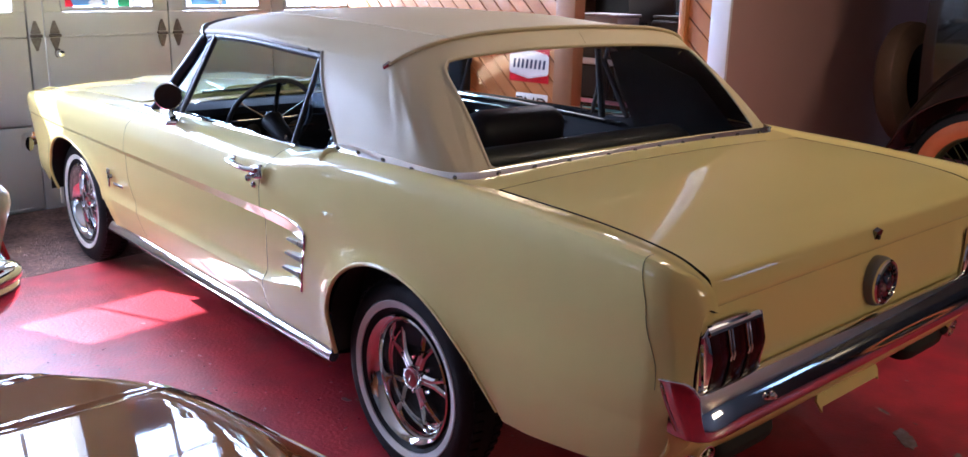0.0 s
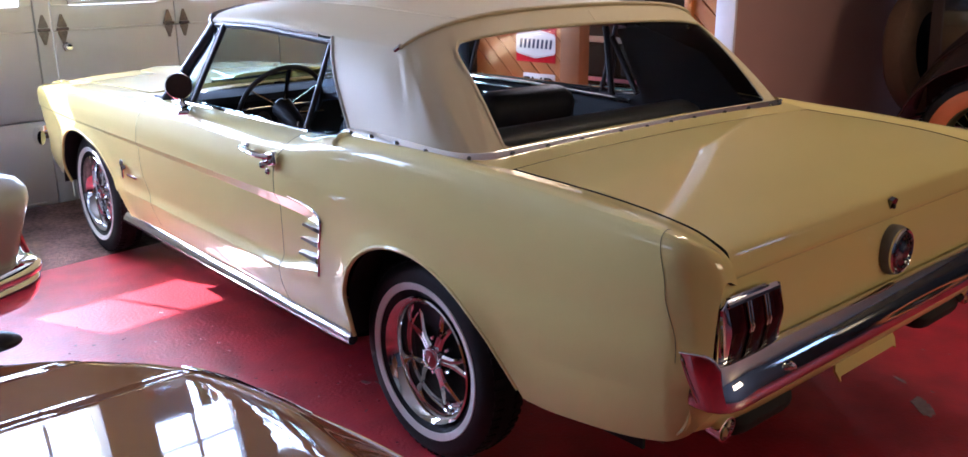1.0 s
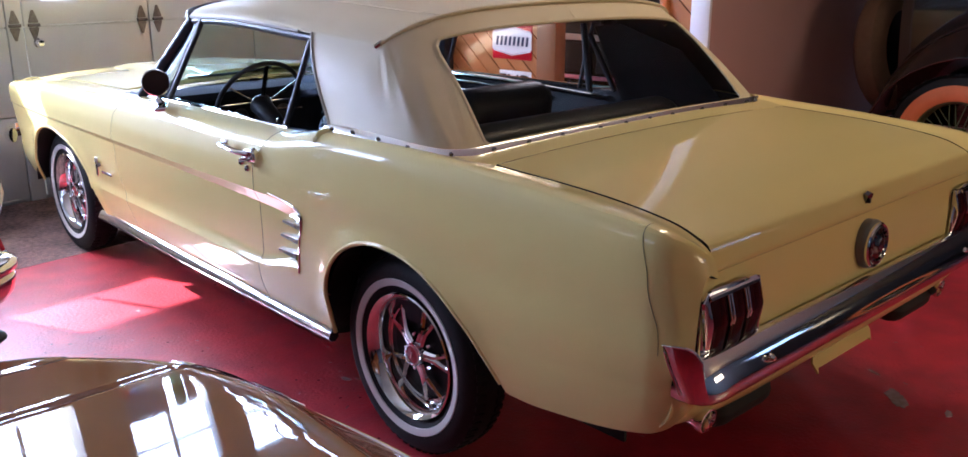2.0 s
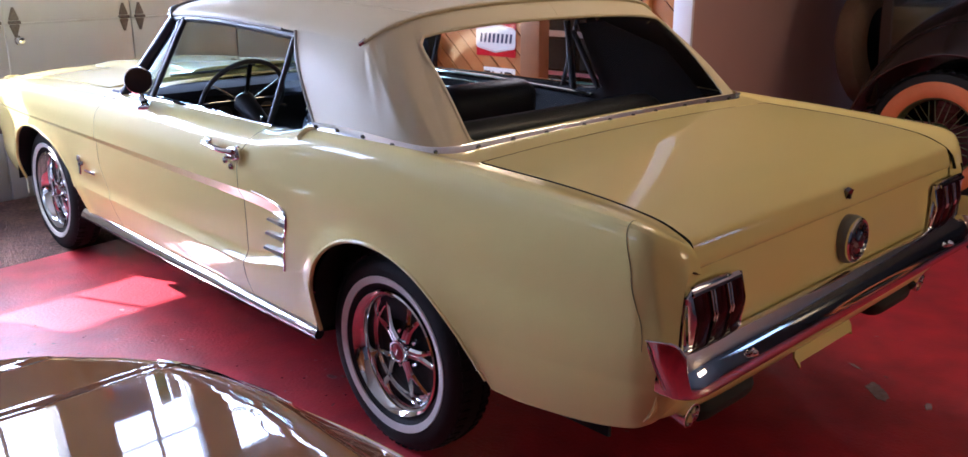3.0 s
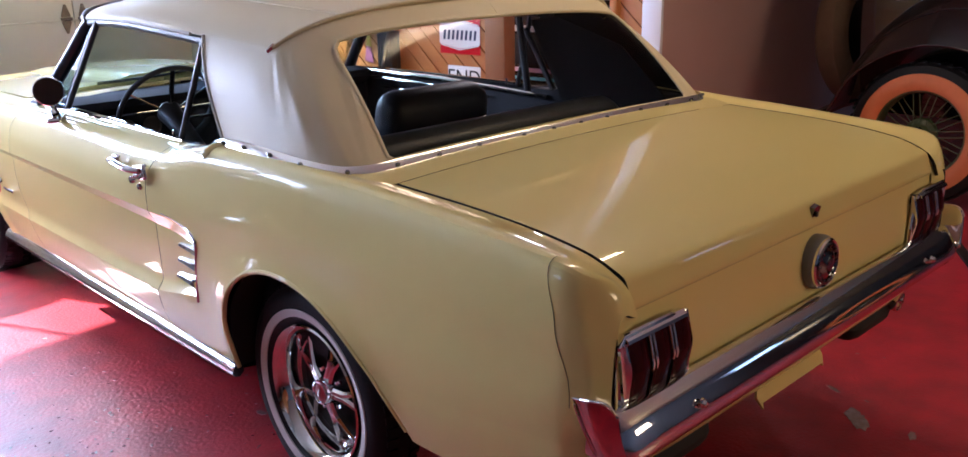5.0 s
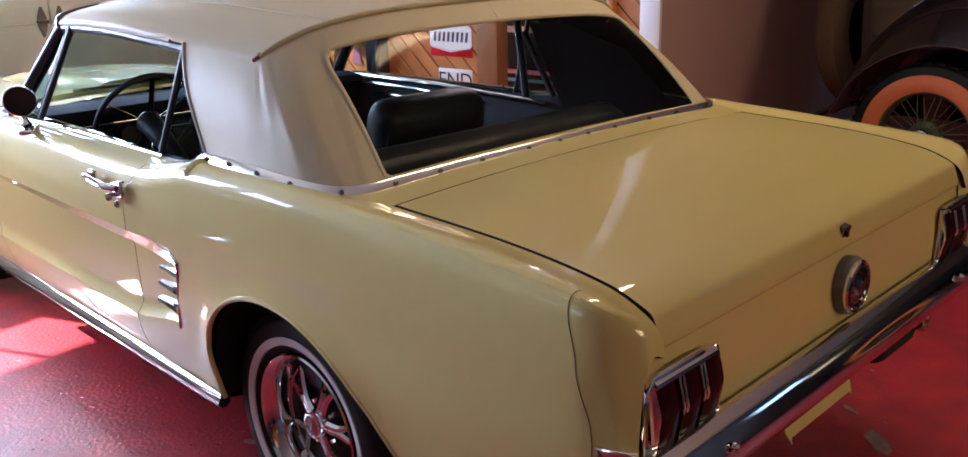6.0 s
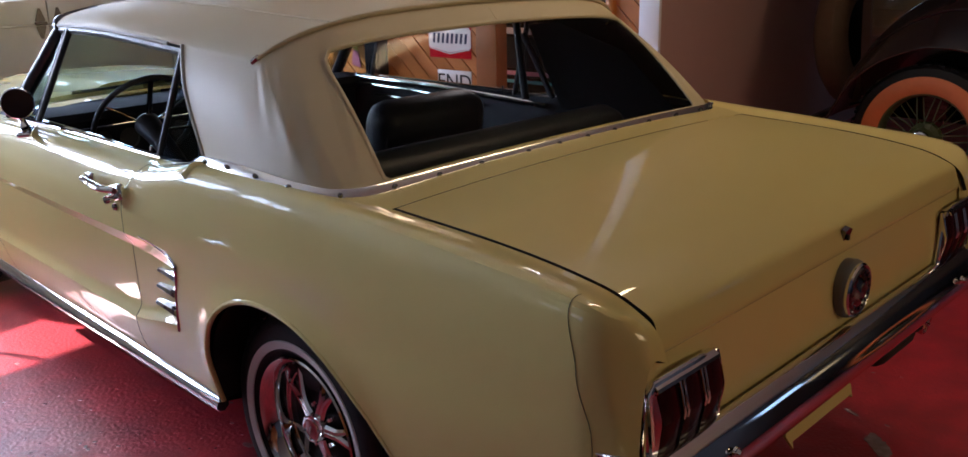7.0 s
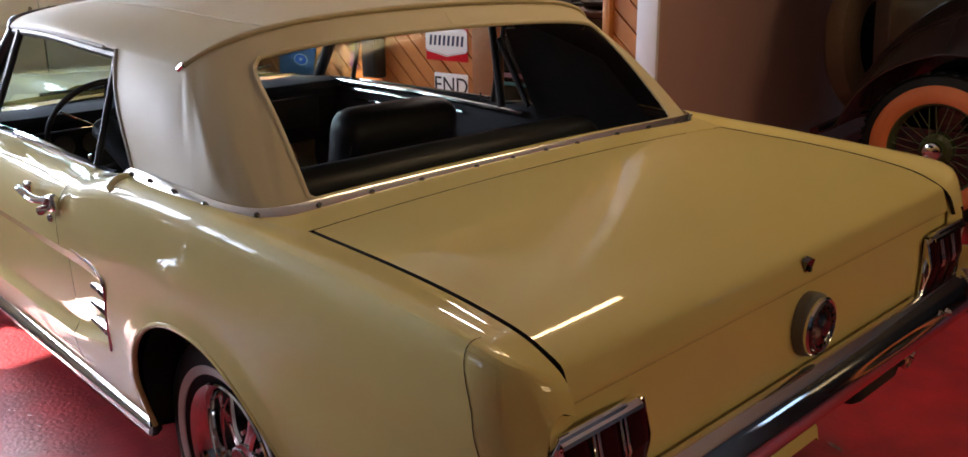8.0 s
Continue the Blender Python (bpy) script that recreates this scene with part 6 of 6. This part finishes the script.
grid(bm, [[(HX + 0.28 - 0.05 * math.sin(math.pi * j / 14) + 1.0 * g, HY + 0.48 + 0.03 * math.sin(math.pi * j / 14), 0.45 + 1.55 * j / 14) for g in (0, 0.5, 1, 1.3)] for j in range(15)])
part("body_back", bm, BLACK_PAINT, vintage)
part("roof", boxed((1.4, 3.0, 0.08), pose(HX + 0.95, HY - 0.9, 2.0), 0.03), BLACK_PAINT, vintage)
part("running_board", boxed((0.32, 2.2, 0.04), pose(HX, HY - 1.4, 0.36), 0.012), BLACK_PAINT, vintage)
part("bumper", sweep(bmesh.new(), [(HX - 0.05, HY + 0.66, 0.42), (HX + 0.6, HY + 0.74, 0.42), (HX + 1.3, HY + 0.70, 0.42)], 0.03, 8), BLACK_PAINT, vintage)
# spare wheel on the tail
bm = bmesh.new()
lathe(bm, [(0.25, 0.09), (0.34, 0.085), (0.385, 0.05), (0.395, 0.0), (0.385, -0.05), (0.34, -0.085), (0.25, -0.09)], 56, (0, 0, 0), "y")
spare = part("spare_wheel", bm, TAN_TREAD, vintage, "tan spare tyre mounted on the tail", m=pose(HX + 0.52, HY + 0.68, 0.86, -8))
bm = bmesh.new()
lathe(bm, [(0.25, -0.09), (0.20, -0.095), (0.0001, -0.10)], 56, (0, 0, 0), "y")
part("spare_disc", bm, BLACK_PAINT, spare)

# ---- what shows through the opening in the partition ----
WOOD_BROWN = mat("dark_counter_wood", (0.10, 0.045, 0.025), 0.5, grain=0.5, scale=12)
LIGHT_GREY = mat("grey_plastic", (0.35, 0.36, 0.38), 0.5, grain=0.2)
counter = thing("office_counter", "dark office counter, its banded front in place of a parked car", "counter", m=ROOM @ pose(3.6, 1.85, 0))
part("carcass", boxed((0.6, 1.66, 1.0), pose(0, 0, 0.5), 0.01), BLACK_PAINT, counter)
part("worktop", boxed((0.66, 1.72, 0.04), pose(0, 0, 1.02), 0.008), WOOD_BROWN, counter)
# Painted bands stand in for coloured light on a parked car's chrome.
part("front_band", boxed((0.014, 1.62, 0.045), pose(-0.308, 0, 0.872), 0.004), SIGN_WHITE, counter, "white band in place of bright car chrome")
part("front_band", boxed((0.014, 1.62, 0.030), pose(-0.308, 0, 0.575), 0.004), mat("pink_lit_trim", (0.75, 0.38, 0.50), 0.3), counter, "pale band, pink light on car trim put in its colour")
part("front_band", boxed((0.014, 1.62, 0.022), pose(-0.308, 0, 0.515), 0.004), mat("cyan_lit_trim", (0.12, 0.50, 0.55), 0.3), counter, "thin band, cyan light on car trim put in its colour")
for dv in (-0.55, 0, 0.55):
    part("door_panel", boxed((0.012, 0.50, 0.22), pose(-0.306, dv, 0.72), 0.006), BLACK, counter)
monitor = thing("desk_monitor", "dark flat monitor on the office counter", "monitor", m=ROOM @ pose(3.75, 2.10, 1.04))
part("screen", boxed((0.04, 0.40, 0.25), pose(0, 0, 0.24, 0, -8, 0), 0.008), BLACK, monitor)
part("stand", boxed((0.05, 0.06, 0.20), pose(0.03, 0, 0.10), 0.006), BLACK, monitor)
part("foot", boxed((0.16, 0.22, 0.015), pose(0, 0, 0.008), 0.005), BLACK, monitor)
bin_ = thing("storage_box", "pale grey plastic storage box on the counter", "box", m=ROOM @ pose(3.45, 2.28, 1.04))
part("tub", boxed((0.3, 0.35, 0.16), pose(0, 0, 0.08), 0.015), LIGHT_GREY, bin_)
part("lid", boxed((0.32, 0.37, 0.02), pose(0, 0, 0.17), 0.006), LIGHT_GREY, bin_)
drawers = thing("drawer_chest", "low dark brown drawer chest standing on the office counter", "chest", m=ROOM @ pose(3.72, 1.22, 1.04))
part("carcass", boxed((0.30, 0.62, 0.18), pose(0, 0, 0.09), 0.006), WOOD_BROWN, drawers)
for s_ in (-1, 1):
    d_ = part("drawer_front", boxed((0.016, 0.28, 0.13), pose(-0.158, s_ * 0.15, 0.09), 0.004), WOOD_BROWN, drawers)
    part("pull", boxed((0.014, 0.09, 0.012), pose(-0.172, s_ * 0.15, 0.10), 0.004), CHROME, d_)
paper = thing("paper_stack", "tilted stack of grey papers on the office counter", "papers", m=ROOM @ pose(3.36, 1.30, 1.04, 0, 0, 20))
for k in range(5):
    part("sheet", boxed((0.21, 0.297, 0.008), pose(0.004 * k, -0.006 * k, 0.006 + 0.0085 * k, 0, 0, 7 * math.sin(k * 2.1)), 0.001), LIGHT_GREY if k % 2 else PAPER, paper)
printer = thing("desk_printer", "black desktop printer on the office counter", "printer", m=ROOM @ pose(3.62, 1.72, 1.04))
part("body", boxed((0.34, 0.40, 0.15), pose(0, 0, 0.075), 0.02, 3), BLACK, printer)
part("scanner_lid", boxed((0.33, 0.39, 0.03), pose(0.01, 0, 0.168), 0.008), BLACK, printer)
part("paper_tray", boxed((0.16, 0.24, 0.012), pose(-0.23, 0, 0.05, 0, 8, 0), 0.004), LIGHT_GREY, printer)
shelf = thing("wall_shelf", "dark brown open shelf unit against the office wall", "shelf", m=ROOM @ pose(5.2, 2.6, 0))
for s_ in (-1, 1):
    part("side_panel", boxed((0.32, 0.03, 1.9), pose(0, s_ * 1.15, 0.95), 0.004), WOOD_BROWN, shelf)
for k in range(5):
    part("board", boxed((0.32, 2.28, 0.03), pose(0, 0, 0.10 + 0.42 * k), 0.004), WOOD_BROWN, shelf)
part("back_panel", boxed((0.01, 2.28, 1.9), pose(0.155, 0, 0.95)), BLACK, shelf)
rnd = random.Random(11)
for k in range(26):
    hgt, wid = rnd.uniform(0.14, 0.30), rnd.uniform(0.05, 0.12)
    col = rnd.choice((LIGHT_GREY, BLACK, POSTER_BLUE, PAPER, WOOD_BROWN, BLACK))
    o = part("binder", boxed((0.22, wid, hgt), ROOM @ pose(5.16, 1.60 + 2.0 * ((k * 0.381) % 1), 0.115 + 0.42 * (2 + k % 2) + hgt / 2), 0.004), col)
    tagged(o, "upright office binder or box on the dark shelf", "binder", "binders on the office shelf")

bottle = thing("water_bottle", "clear plastic water bottle standing on the counter", "bottle", m=ROOM @ pose(3.35, 1.12, 1.04))
b2 = bmesh.new()
lathe(b2, [(0.0001, 0.0), (0.030, 0.0), (0.033, 0.01), (0.032, 0.07), (0.034, 0.10), (0.032, 0.15), (0.014, 0.185), (0.013, 0.20)], 24, (0, 0, 0), "z")
part("bottle_body", b2, GLASS, bottle)
part("bottle_cap", (lambda b: (lathe(b, [(0.0001, 0.218), (0.014, 0.216), (0.015, 0.198)], 16, (0, 0, 0), "z"), b)[1])(bmesh.new()), TRIM_WHITE, bottle)
